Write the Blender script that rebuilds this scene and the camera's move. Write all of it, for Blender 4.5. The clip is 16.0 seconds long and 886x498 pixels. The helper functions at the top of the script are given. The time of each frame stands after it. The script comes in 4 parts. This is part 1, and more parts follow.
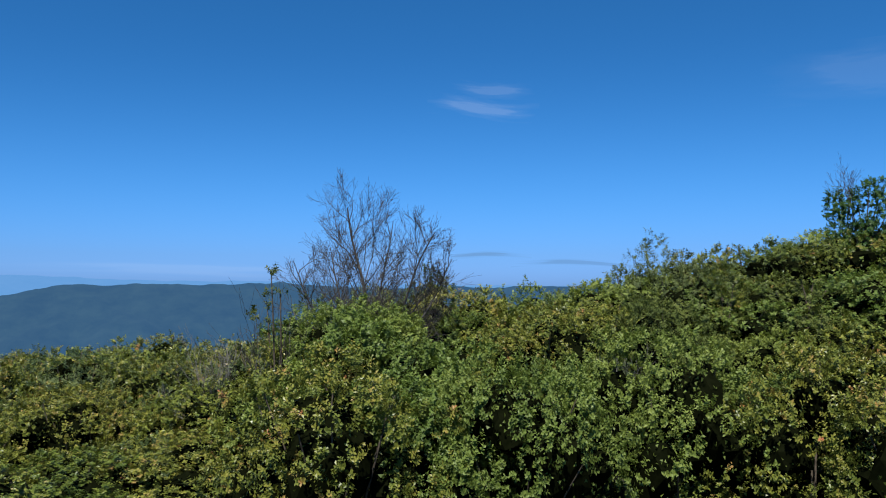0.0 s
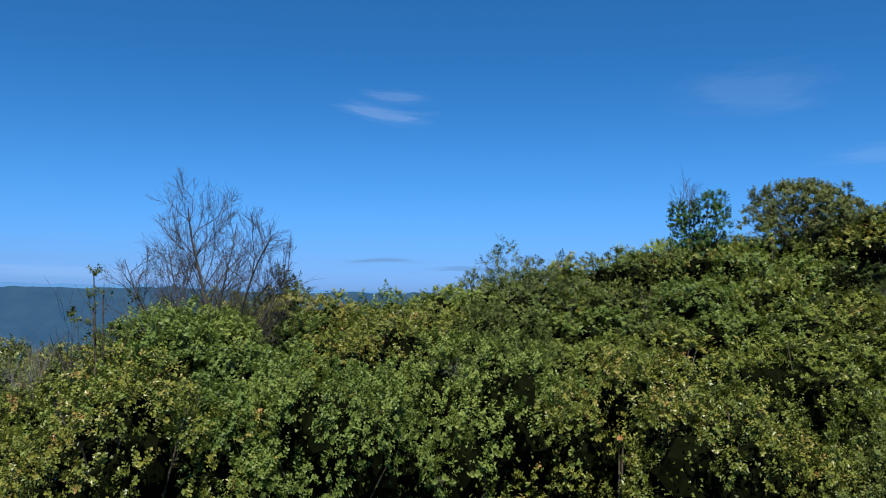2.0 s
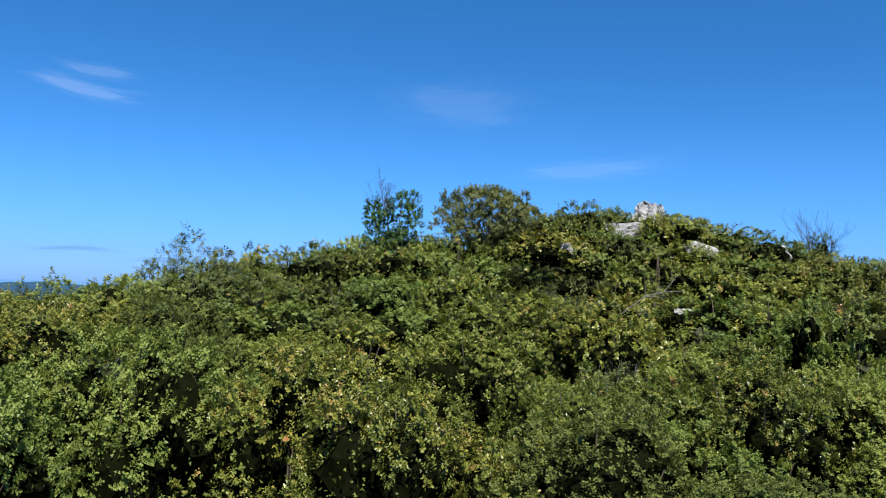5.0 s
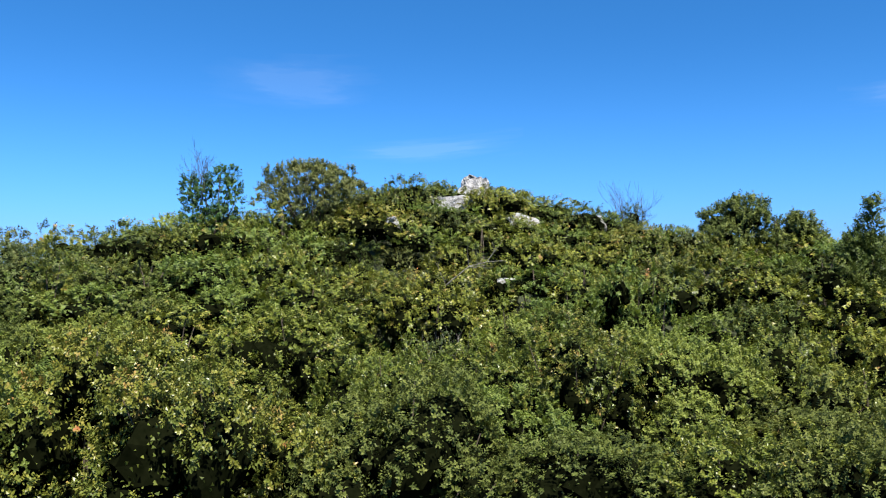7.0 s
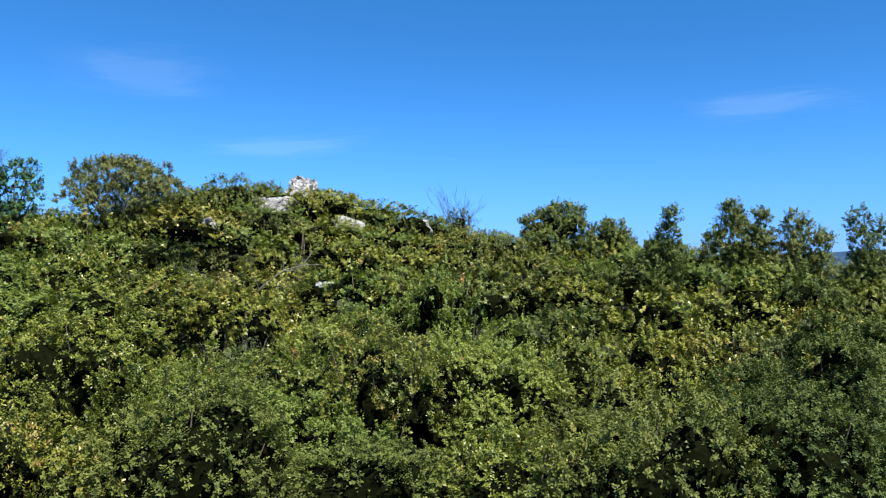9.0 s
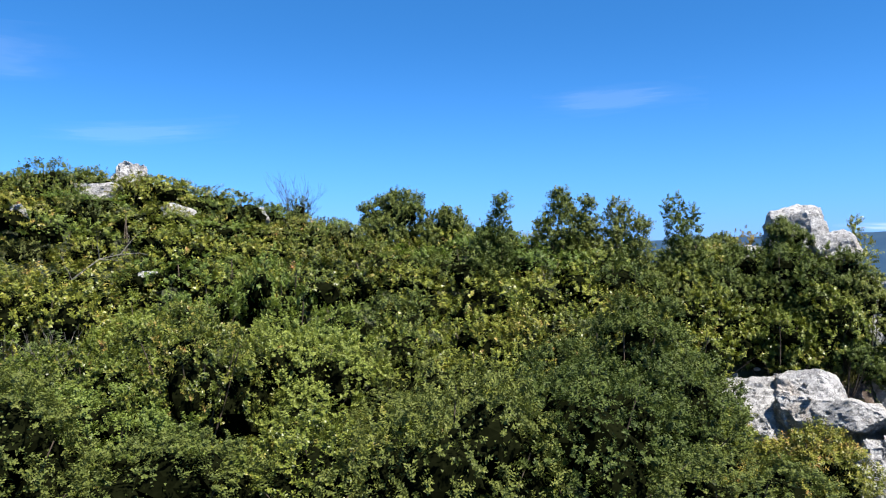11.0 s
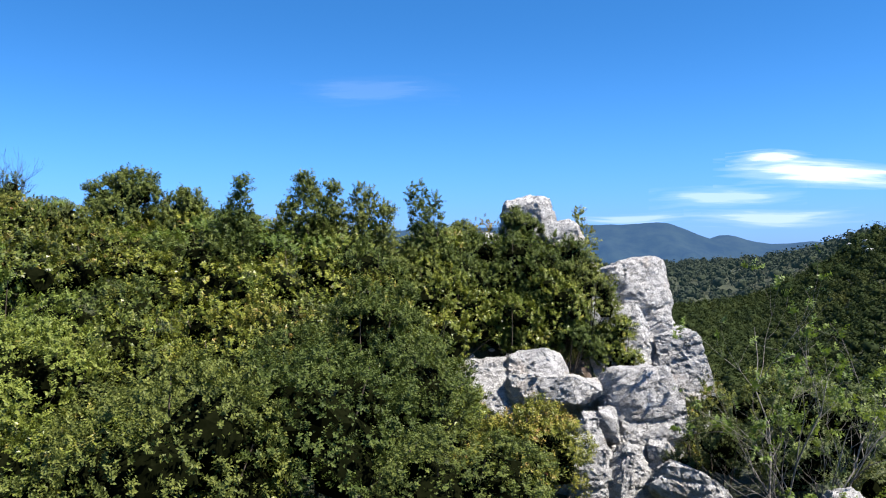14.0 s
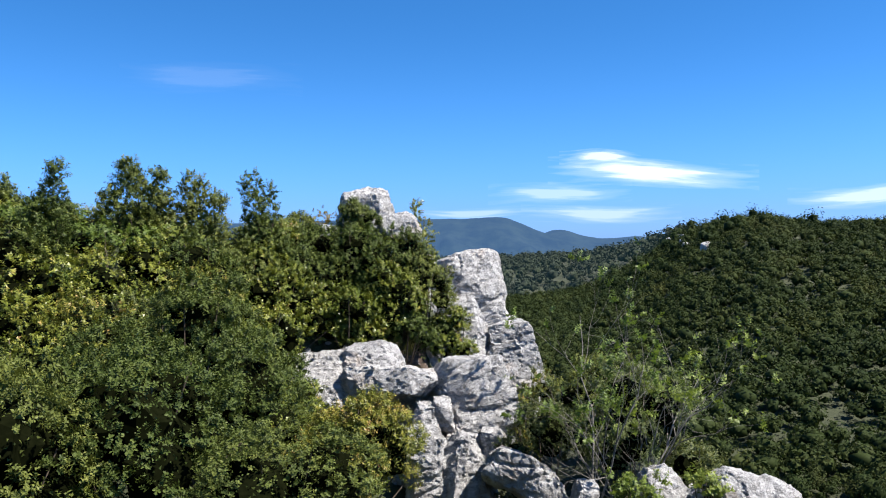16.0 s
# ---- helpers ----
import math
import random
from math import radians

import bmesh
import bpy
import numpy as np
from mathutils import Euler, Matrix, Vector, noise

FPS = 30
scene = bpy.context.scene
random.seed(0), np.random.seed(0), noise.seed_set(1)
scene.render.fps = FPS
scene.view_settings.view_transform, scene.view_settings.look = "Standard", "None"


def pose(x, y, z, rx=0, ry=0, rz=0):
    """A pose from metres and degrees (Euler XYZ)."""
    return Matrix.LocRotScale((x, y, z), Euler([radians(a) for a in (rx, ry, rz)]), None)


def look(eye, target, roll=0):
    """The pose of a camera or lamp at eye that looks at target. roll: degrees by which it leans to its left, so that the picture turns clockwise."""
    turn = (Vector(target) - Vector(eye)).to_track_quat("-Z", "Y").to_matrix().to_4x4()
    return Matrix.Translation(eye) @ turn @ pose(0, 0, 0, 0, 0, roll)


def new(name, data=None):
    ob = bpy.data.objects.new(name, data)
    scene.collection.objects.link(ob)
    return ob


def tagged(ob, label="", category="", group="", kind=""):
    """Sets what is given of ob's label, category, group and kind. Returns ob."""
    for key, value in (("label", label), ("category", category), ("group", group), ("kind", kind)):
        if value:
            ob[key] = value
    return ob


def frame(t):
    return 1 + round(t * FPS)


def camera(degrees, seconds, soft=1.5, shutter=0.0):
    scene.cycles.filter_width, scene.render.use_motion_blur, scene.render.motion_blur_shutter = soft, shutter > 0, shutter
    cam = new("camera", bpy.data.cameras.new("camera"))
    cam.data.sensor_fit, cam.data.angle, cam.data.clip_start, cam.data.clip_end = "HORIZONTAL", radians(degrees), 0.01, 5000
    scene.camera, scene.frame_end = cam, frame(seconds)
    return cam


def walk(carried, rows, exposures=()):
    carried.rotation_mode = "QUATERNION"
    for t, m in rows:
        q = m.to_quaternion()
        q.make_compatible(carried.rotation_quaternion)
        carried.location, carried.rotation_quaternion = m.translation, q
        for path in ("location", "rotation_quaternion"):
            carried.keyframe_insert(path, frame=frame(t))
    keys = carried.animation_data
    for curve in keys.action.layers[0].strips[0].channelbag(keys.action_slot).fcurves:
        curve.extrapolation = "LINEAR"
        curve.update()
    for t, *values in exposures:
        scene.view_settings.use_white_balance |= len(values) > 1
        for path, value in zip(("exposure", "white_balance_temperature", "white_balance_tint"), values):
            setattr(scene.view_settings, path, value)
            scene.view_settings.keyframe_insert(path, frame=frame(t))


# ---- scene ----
cam = camera(57.5, 16.0, 1.1)
PATH = [
    (0, (-0.34, -0.068, 5.025), (-0.313, 1.929, 5.12), 0.0),
    (0.5, (-0.12, -0.083, 5.005), (-0.022, 1.913, 5.097), 0.2),
    (1, (0.128, -0.102, 4.989), (0.283, 1.89, 5.086), 0.1),
    (1.5, (0.436, -0.167, 4.999), (0.626, 1.822, 5.097), 0.1),
    (2, (0.614, -0.138, 4.988), (0.888, 1.84, 5.099), 0.5),
    (2.5, (0.676, -0.043, 5.031), (1.071, 1.915, 5.144), 0.5),
    (3, (0.75, 0.032, 5.04), (1.263, 1.961, 5.168), 0.1),
    (3.5, (0.828, 0.111, 5.022), (1.466, 2.003, 5.15), 0.7),
    (4, (0.93, 0.173, 5.005), (1.684, 2.021, 5.13), 1.2),
    (6.5, (1.495, 0.225, 4.88), (2.68, 1.834, 4.966), 0.8),
    (7, (1.581, 0.243, 4.853), (2.85, 1.787, 4.926), -0.1),
    (7.5, (1.722, 0.14, 4.864), (3.053, 1.631, 4.936), -0.1),
    (8, (1.881, -0.004, 4.903), (3.28, 1.425, 4.975), 0.0),
    (8.5, (2.028, -0.11, 4.938), (3.496, 1.247, 5.012), 0.3),
    (9, (2.187, -0.253, 4.928), (3.709, 1.042, 5.002), 0.2),
    (11.5, (2.671, -0.824, 4.851), (4.438, 0.113, 4.886), -0.6),
    (12, (2.776, -0.812, 4.828), (4.589, 0.032, 4.848), -0.7),
    (12.5, (2.865, -0.822, 4.818), (4.717, -0.066, 4.824), -0.7),
    (13, (2.918, -0.874, 4.808), (4.804, -0.211, 4.814), -0.5),
    (13.5, (2.967, -0.918, 4.807), (4.883, -0.346, 4.818), -0.3),
    (14, (2.996, -0.955, 4.795), (4.939, -0.481, 4.81), -0.3),
    (14.5, (3.029, -1.005, 4.787), (4.993, -0.625, 4.798), -0.0),
    (15, (3.086, -1.021, 4.781), (5.067, -0.74, 4.792), -0.0),
    (15.5, (3.096, -1.053, 4.774), (5.087, -0.861, 4.784), -0.4),
    (16, (3.131, -1.084, 4.756), (5.129, -0.993, 4.753), -0.2),
]
EXPOSURES = [(0, 0.72, 6300, 8), (3.5, 0.90, 6330, 8), (4.2, 1.0, 6400, 9), (6.5, 1.36, 6560, 11), (9, 1.42, 6500, 11), (12.5, 1.50, 6640, 13), (16, 1.40, 6620, 13)]
walk(cam, [(t, look(eye, target, roll)) for t, eye, target, roll in PATH], EXPOSURES)

# ---- world and sun ----
SUN_AZ, SUN_EL = Vector((-0.18, -1.0)), 56.0          # plan direction towards the sun, height in degrees
az = math.atan2(SUN_AZ.x, SUN_AZ.y)
world = bpy.data.worlds.new("world")
scene.world = world
world.use_nodes = True
wn, wl = world.node_tree.nodes, world.node_tree.links
sky = wn.new("ShaderNodeTexSky")
sky.sky_type, sky.sun_disc = "NISHITA", False
sky.sun_elevation, sky.sun_rotation = radians(SUN_EL), az
sky.altitude, sky.air_density, sky.dust_density, sky.ozone_density = 900, 1.0, 1.0, 4.0
deep = wn.new("ShaderNodeMix")          # a clear polarised blue
deep.data_type, deep.blend_type = "RGBA", "COLOR"
deep.inputs["Factor"].default_value = 0.80
deep.inputs["B"].default_value = (0.0, 0.30, 1.0, 1)
wl.new(sky.outputs["Color"], deep.inputs["A"])
where = wn.new("ShaderNodeTexCoord")       # the air whitens evenly all round towards the horizon
split = wn.new("ShaderNodeSeparateXYZ")
wl.new(where.outputs["Generated"], split.inputs["Vector"])
low_air = wn.new("ShaderNodeMapRange")
low_air.interpolation_type = "SMOOTHSTEP"
wl.new(split.outputs["Z"], low_air.inputs["Value"])
low_air.inputs["From Min"].default_value, low_air.inputs["From Max"].default_value = -0.02, 0.30
low_air.inputs["To Min"].default_value, low_air.inputs["To Max"].default_value = 1.0, 0.0
pale = wn.new("ShaderNodeMix")
pale.data_type, pale.blend_type = "RGBA", "MULTIPLY"
pale.inputs["B"].default_value = (1.80, 1.48, 1.30, 1)
wl.new(low_air.outputs["Result"], pale.inputs["Factor"])
wl.new(deep.outputs["Result"], pale.inputs["A"])
wl.new(pale.outputs["Result"], wn["Background"].inputs["Color"])
wn["Background"].inputs["Strength"].default_value = 0.066

sun = new("sun", bpy.data.lights.new("sun", "SUN"))
sun.data.energy, sun.data.angle, sun.data.color = 5.0, radians(0.53), (1.0, 0.95, 0.87)
sun.matrix_world = look((0, 0, 60), (-SUN_AZ.x * 60 / math.tan(radians(SUN_EL)), -SUN_AZ.y * 60 / math.tan(radians(SUN_EL)), 0))


# ---- materials ----
def material(name):
    m = bpy.data.materials.new(name)
    m.use_nodes = True
    return m, m.node_tree.nodes, m.node_tree.links, m.node_tree.nodes["Principled BSDF"]


def ramp(nodes, stops):
    r = nodes.new("ShaderNodeValToRGB")
    while len(r.color_ramp.elements) < len(stops):
        r.color_ramp.elements.new(0.5)
    for e, (p, c) in zip(r.color_ramp.elements, stops):
        e.position, e.color = p, (*c, 1)
    return r


def noise_tex(nodes, links, coord, scale, detail=4.0, rough=0.55):
    n = nodes.new("ShaderNodeTexNoise")
    n.inputs["Scale"].default_value, n.inputs["Detail"].default_value, n.inputs["Roughness"].default_value = scale, detail, rough
    links.new(coord, n.inputs["Vector"])
    return n


def leaf_material(name, stops, gloss=0.36, through_light=0.1, vary=0.22, patch=2.2, grain=0.62, shine=0.24):
    """Leaves: colour by the age of shoot and leaf, drift per plant and per branch, waxy gloss, light passing through."""
    m, n, l, bsdf = material(name)
    age, info, tc = n.new("ShaderNodeAttribute"), n.new("ShaderNodeObjectInfo"), n.new("ShaderNodeTexCoord")
    age.attribute_name = "age"
    drift = noise_tex(n, l, tc.outputs["Object"], patch, 3.0)
    mixv = n.new("ShaderNodeMath")
    mixv.operation = "MULTIPLY_ADD"
    l.new(drift.outputs["Fac"], mixv.inputs[0])
    mixv.inputs[1].default_value = 0.9
    sub = n.new("ShaderNodeMath")
    sub.operation = "MULTIPLY_ADD"
    l.new(age.outputs["Fac"], sub.inputs[0])
    sub.inputs[1].default_value, sub.inputs[2].default_value = grain, 0.02 - 0.5 * grain
    l.new(sub.outputs[0], mixv.inputs[2])
    r = ramp(n, stops)
    l.new(mixv.outputs[0], r.inputs["Fac"])
    hsv = n.new("ShaderNodeHueSaturation")
    val = n.new("ShaderNodeMapRange")
    l.new(info.outputs["Random"], val.inputs["Value"])
    val.inputs["To Min"].default_value, val.inputs["To Max"].default_value = 1 - vary, 1 + vary
    hv = n.new("ShaderNodeMapRange")
    l.new(info.outputs["Random"], hv.inputs["Value"])
    hv.inputs["To Min"].default_value, hv.inputs["To Max"].default_value = 0.509, 0.478
    l.new(hv.outputs[0], hsv.inputs["Hue"])
    l.new(val.outputs[0], hsv.inputs["Value"])
    l.new(r.outputs["Color"], hsv.inputs["Color"])
    l.new(hsv.outputs["Color"], bsdf.inputs["Base Color"])
    bsdf.inputs["Roughness"].default_value, bsdf.inputs["Specular IOR Level"].default_value = gloss, shine
    tr = n.new("ShaderNodeBsdfTranslucent")
    bright = n.new("ShaderNodeHueSaturation")
    bright.inputs["Value"].default_value, bright.inputs["Saturation"].default_value = 1.7, 1.1
    l.new(hsv.outputs["Color"], bright.inputs["Color"])
    l.new(bright.outputs["Color"], tr.inputs["Color"])
    mix = n.new("ShaderNodeMixShader")
    mix.inputs["Fac"].default_value = through_light
    l.new(bsdf.outputs["BSDF"], mix.inputs[1])
    l.new(tr.outputs["BSDF"], mix.inputs[2])
    l.new(mix.outputs["Shader"], n["Material Output"].inputs["Surface"])
    return m


BOX = leaf_material("box_leaf", [(0.0, (0.0405, 0.0571, 0.0090)), (0.4, (0.0913, 0.1196, 0.0184)), (0.70, (0.1628, 0.1821, 0.0298)), (0.82, (0.2375, 0.1874, 0.0551)), (0.94, (0.2658, 0.1101, 0.0485))])
BOX_YELLOW = leaf_material("yellowing_box_leaf", [(0.0, (0.0406, 0.0568, 0.0122)), (0.4, (0.0899, 0.1127, 0.0182)), (0.66, (0.1555, 0.1589, 0.0262)), (0.78, (0.2377, 0.1718, 0.0485)), (0.90, (0.2530, 0.0901, 0.0347))])
OAK = leaf_material("oak_leaf", [(0.0, (0.0551, 0.0828, 0.0177)), (0.5, (0.1133, 0.1585, 0.0303)), (1.0, (0.1877, 0.2314, 0.0559))], 0.5, 0.25, 0.2)
DARK = leaf_material("dark_evergreen_leaf", [(0.0, (0.0296, 0.0444, 0.0124)), (0.5, (0.0678, 0.0918, 0.0209)), (1.0, (0.1352, 0.1593, 0.0374))], 0.5, 0.16, 0.2, shine=0.12)
GREY = leaf_material("grey_green_leaf", [(0.0, (0.0353, 0.0555, 0.0168)), (0.5, (0.0691, 0.0983, 0.0314)), (1.0, (0.1212, 0.1526, 0.0526))], 0.55, 0.2, 0.2)
DRY = leaf_material("dull_brownish_leaf", [(0.0, (0.0359, 0.0506, 0.0127)), (0.5, (0.0756, 0.0945, 0.0239)), (1.0, (0.1287, 0.1328, 0.0449))], 0.55, 0.18, 0.25)
MAPLE = leaf_material("fresh_green_leaf", [(0.0, (0.015, 0.040, 0.0102)), (0.5, (0.030, 0.078, 0.0179)), (1.0, (0.054, 0.119, 0.0289))], 0.5, 0.3, 0.1)
GOLD = leaf_material("golden_leaf", [(0.0, (0.096, 0.074, 0.0110)), (0.5, (0.180, 0.137, 0.0238)), (1.0, (0.239, 0.187, 0.0348))], 0.6, 0.2, 0.1)
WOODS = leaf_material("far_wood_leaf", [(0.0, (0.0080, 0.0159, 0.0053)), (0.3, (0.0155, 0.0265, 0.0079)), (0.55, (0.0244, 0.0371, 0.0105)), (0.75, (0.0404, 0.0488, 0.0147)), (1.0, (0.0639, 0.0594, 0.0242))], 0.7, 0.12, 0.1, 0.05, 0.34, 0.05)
GRASS = leaf_material("dry_grass_blade", [(0.0, (0.060, 0.069, 0.0179)), (0.5, (0.120, 0.113, 0.0348)), (1.0, (0.204, 0.175, 0.0688))], 0.7, 0.25, 0.1)


def bark_material(name, dark, light, shine=0.1):
    m, n, l, bsdf = material(name)
    tc = n.new("ShaderNodeTexCoord")
    a = noise_tex(n, l, tc.outputs["Object"], 14, 5)
    r = ramp(n, [(0.3, dark), (0.7, light)])
    l.new(a.outputs["Fac"], r.inputs["Fac"])
    l.new(r.outputs["Color"], bsdf.inputs["Base Color"])
    bsdf.inputs["Roughness"].default_value, bsdf.inputs["Specular IOR Level"].default_value = 0.9, shine
    return m


BARK = bark_material("brown_bark", (0.035, 0.028, 0.021), (0.112, 0.091, 0.070))
BARE = bark_material("bare_grey_bark", (0.032, 0.028, 0.026), (0.088, 0.080, 0.073))
# inner twigs, near-black so that the colour paints the deep shade inside a shrub
TWIG_SHADE = bark_material("shade_black_inner_twigs", (0.0025, 0.0034, 0.0012), (0.0055, 0.0066, 0.0026), 0.0)
PALE = bark_material("bleached_dead_wood", (0.09, 0.084, 0.074), (0.21, 0.20, 0.18))


def rock_material():
    m, n, l, bsdf = material("weathered_limestone")
    tc = n.new("ShaderNodeTexCoord")
    obj = tc.outputs["Object"]
    big = noise_tex(n, l, obj, 0.9, 4, 0.6)
    bed = n.new("ShaderNodeMapping")          # faint bedding, leaning a little
    bed.inputs["Rotation"].default_value, bed.inputs["Scale"].default_value = (0.25, -0.3, 0.4), (1.0, 1.0, 2.1)
    l.new(obj, bed.inputs["Vector"])
    mid = noise_tex(n, l, bed.outputs["Vector"], 4.5, 10, 0.74)
    fine = noise_tex(n, l, bed.outputs["Vector"], 17, 8, 0.8)
    base = ramp(n, [(0.30, (0.17, 0.17, 0.169)), (0.42, (0.34, 0.34, 0.338)), (0.55, (0.46, 0.459, 0.455)), (0.72, (0.60, 0.597, 0.59))])
    l.new(mid.outputs["Fac"], base.inputs["Fac"])
    warm = ramp(n, [(0.55, (1, 1, 1)), (0.72, (1.0, 0.86, 0.74))])
    l.new(big.outputs["Fac"], warm.inputs["Fac"])
    speck = ramp(n, [(0.32, (0.45, 0.45, 0.45)), (0.46, (1, 1, 1))])
    l.new(fine.outputs["Fac"], speck.inputs["Fac"])
    last = base.outputs["Color"]
    for other, amount in ((warm, 1.0), (speck, 0.9)):
        mul = n.new("ShaderNodeMix")
        mul.data_type, mul.blend_type = "RGBA", "MULTIPLY"
        mul.inputs["Factor"].default_value = amount
        l.new(last, mul.inputs["A"])
        l.new(other.outputs["Color"], mul.inputs["B"])
        last = mul.outputs["Result"]
    stained = last
    bsdf.inputs["Roughness"].default_value, bsdf.inputs["Specular IOR Level"].default_value = 0.92, 0.2
    crack = n.new("ShaderNodeTexVoronoi")
    crack.feature = "DISTANCE_TO_EDGE"
    crack.inputs["Scale"].default_value = 2.6
    warp = n.new("ShaderNodeVectorMath")
    warp.operation = "MULTIPLY_ADD"
    l.new(mid.outputs["Color"], warp.inputs[0])
    warp.inputs[1].default_value = (0.6, 0.6, 0.6)
    l.new(obj, warp.inputs[2])
    l.new(warp.outputs[0], crack.inputs["Vector"])
    cr = ramp(n, [(0.0, (0, 0, 0)), (0.05, (1, 1, 1))])
    l.new(crack.outputs["Distance"], cr.inputs["Fac"])
    dark_cracks = ramp(n, [(0.0, (0.22, 0.21, 0.20)), (0.022, (0.85, 0.85, 0.85)), (0.04, (1, 1, 1))])
    l.new(crack.outputs["Distance"], dark_cracks.inputs["Fac"])
    lines = n.new("ShaderNodeMix")
    lines.data_type, lines.blend_type = "RGBA", "MULTIPLY"
    lines.inputs["Factor"].default_value = 0.8
    l.new(stained, lines.inputs["A"])
    l.new(dark_cracks.outputs["Color"], lines.inputs["B"])
    l.new(lines.outputs["Result"], bsdf.inputs["Base Color"])
    last = None
    for height, strength, distance in ((mid.outputs["Fac"], 0.8, 0.11), (fine.outputs["Fac"], 1.0, 0.06), (cr.outputs["Color"], 0.8, 0.05)):
        b = n.new("ShaderNodeBump")
        b.inputs["Strength"].default_value, b.inputs["Distance"].default_value = strength, distance
        l.new(height, b.inputs["Height"])
        if last:
            l.new(last, b.inputs["Normal"])
        last = b.outputs["Normal"]
    l.new(last, bsdf.inputs["Normal"])
    return m


ROCK = rock_material()


def ground_material():
    m, n, l, bsdf = material("stony_scrub_ground")
    tc = n.new("ShaderNodeTexCoord")
    a = noise_tex(n, l, tc.outputs["Object"], 0.9, 6, 0.65)
    b = noise_tex(n, l, tc.outputs["Object"], 7, 6, 0.7)
    # litter greens, darkened so that gaps between shrubs pass for shaded undergrowth
    r = ramp(n, [(0.3, (0.012, 0.017, 0.005)), (0.5, (0.022, 0.030, 0.009)), (0.68, (0.034, 0.036, 0.013)), (0.92, (0.09, 0.08, 0.055))])
    add = n.new("ShaderNodeMath")
    add.operation = "MULTIPLY_ADD"
    l.new(b.outputs["Fac"], add.inputs[0])
    add.inputs[1].default_value = 0.5
    half = n.new("ShaderNodeMath")
    half.operation = "MULTIPLY"
    half.inputs[1].default_value = 0.5
    l.new(a.outputs["Fac"], half.inputs[0])
    l.new(half.outputs[0], add.inputs[2])
    l.new(add.outputs[0], r.inputs["Fac"])
    l.new(r.outputs["Color"], bsdf.inputs["Base Color"])
    bsdf.inputs["Roughness"].default_value = 0.95
    bump = n.new("ShaderNodeBump")
    bump.inputs["Strength"].default_value, bump.inputs["Distance"].default_value = 0.8, 0.1
    l.new(b.outputs["Fac"], bump.inputs["Height"])
    l.new(bump.outputs["Normal"], bsdf.inputs["Normal"])
    return m


GROUND = ground_material()


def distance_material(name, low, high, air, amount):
    """Far wooded slopes as a backdrop: dark woods with blue haze mixed into the surface as a glow."""
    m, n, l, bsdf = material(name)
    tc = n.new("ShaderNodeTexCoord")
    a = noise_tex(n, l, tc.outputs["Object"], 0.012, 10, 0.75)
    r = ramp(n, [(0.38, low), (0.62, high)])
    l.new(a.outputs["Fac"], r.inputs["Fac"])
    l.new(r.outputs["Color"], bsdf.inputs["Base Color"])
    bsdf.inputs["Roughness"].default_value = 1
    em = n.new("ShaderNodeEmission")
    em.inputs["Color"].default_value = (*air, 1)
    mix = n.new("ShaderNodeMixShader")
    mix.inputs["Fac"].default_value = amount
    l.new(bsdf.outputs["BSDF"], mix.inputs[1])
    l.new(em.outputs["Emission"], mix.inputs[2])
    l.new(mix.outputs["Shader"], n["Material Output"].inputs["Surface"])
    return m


def cloud_material(name, thick, seed, colour):
    m, n, l, bsdf = material(name)
    tc = n.new("ShaderNodeTexCoord")
    mp = n.new("ShaderNodeMapping")
    mp.inputs["Location"].default_value = (seed * 3.1, seed * 1.7, 0)
    mp.inputs["Scale"].default_value = (1.6, 3.0, 1)
    l.new(tc.outputs["UV"], mp.inputs["Vector"])
    a = noise_tex(n, l, mp.outputs["Vector"], 1.6, 6, 0.55)
    grad = n.new("ShaderNodeTexGradient")
    grad.gradient_type = "SPHERICAL"
    mp2 = n.new("ShaderNodeMapping")
    mp2.inputs["Location"].default_value, mp2.inputs["Scale"].default_value = (-1, -1, 0), (2, 2, 1)
    l.new(tc.outputs["UV"], mp2.inputs["Vector"])
    l.new(mp2.outputs["Vector"], grad.inputs["Vector"])
    mul = n.new("ShaderNodeMath")
    mul.operation = "MULTIPLY_ADD"
    l.new(grad.outputs["Fac"], mul.inputs[0])
    mul.inputs[1].default_value = 0.8
    l.new(a.outputs["Fac"], mul.inputs[2])
    r = ramp(n, [(0.50, (0, 0, 0)), (0.80, (0.3 * thick,) * 3), (1.15, (thick,) * 3)])
    l.new(mul.outputs[0], r.inputs["Fac"])
    em, tr, mix = n.new("ShaderNodeEmission"), n.new("ShaderNodeBsdfTransparent"), n.new("ShaderNodeMixShader")
    em.inputs["Color"].default_value = (*colour, 1)
    l.new(r.outputs["Color"], mix.inputs["Fac"])
    l.new(tr.outputs["BSDF"], mix.inputs[1])
    l.new(em.outputs["Emission"], mix.inputs[2])
    l.new(mix.outputs["Shader"], n["Material Output"].inputs["Surface"])
    return m


# ---- the lie of the land ----
def ss(v):
    v = np.clip(v, 0, 1)
    return v * v * (3 - 2 * v)


CX, CY = 3.0, -1.0          # plan centre for the far country


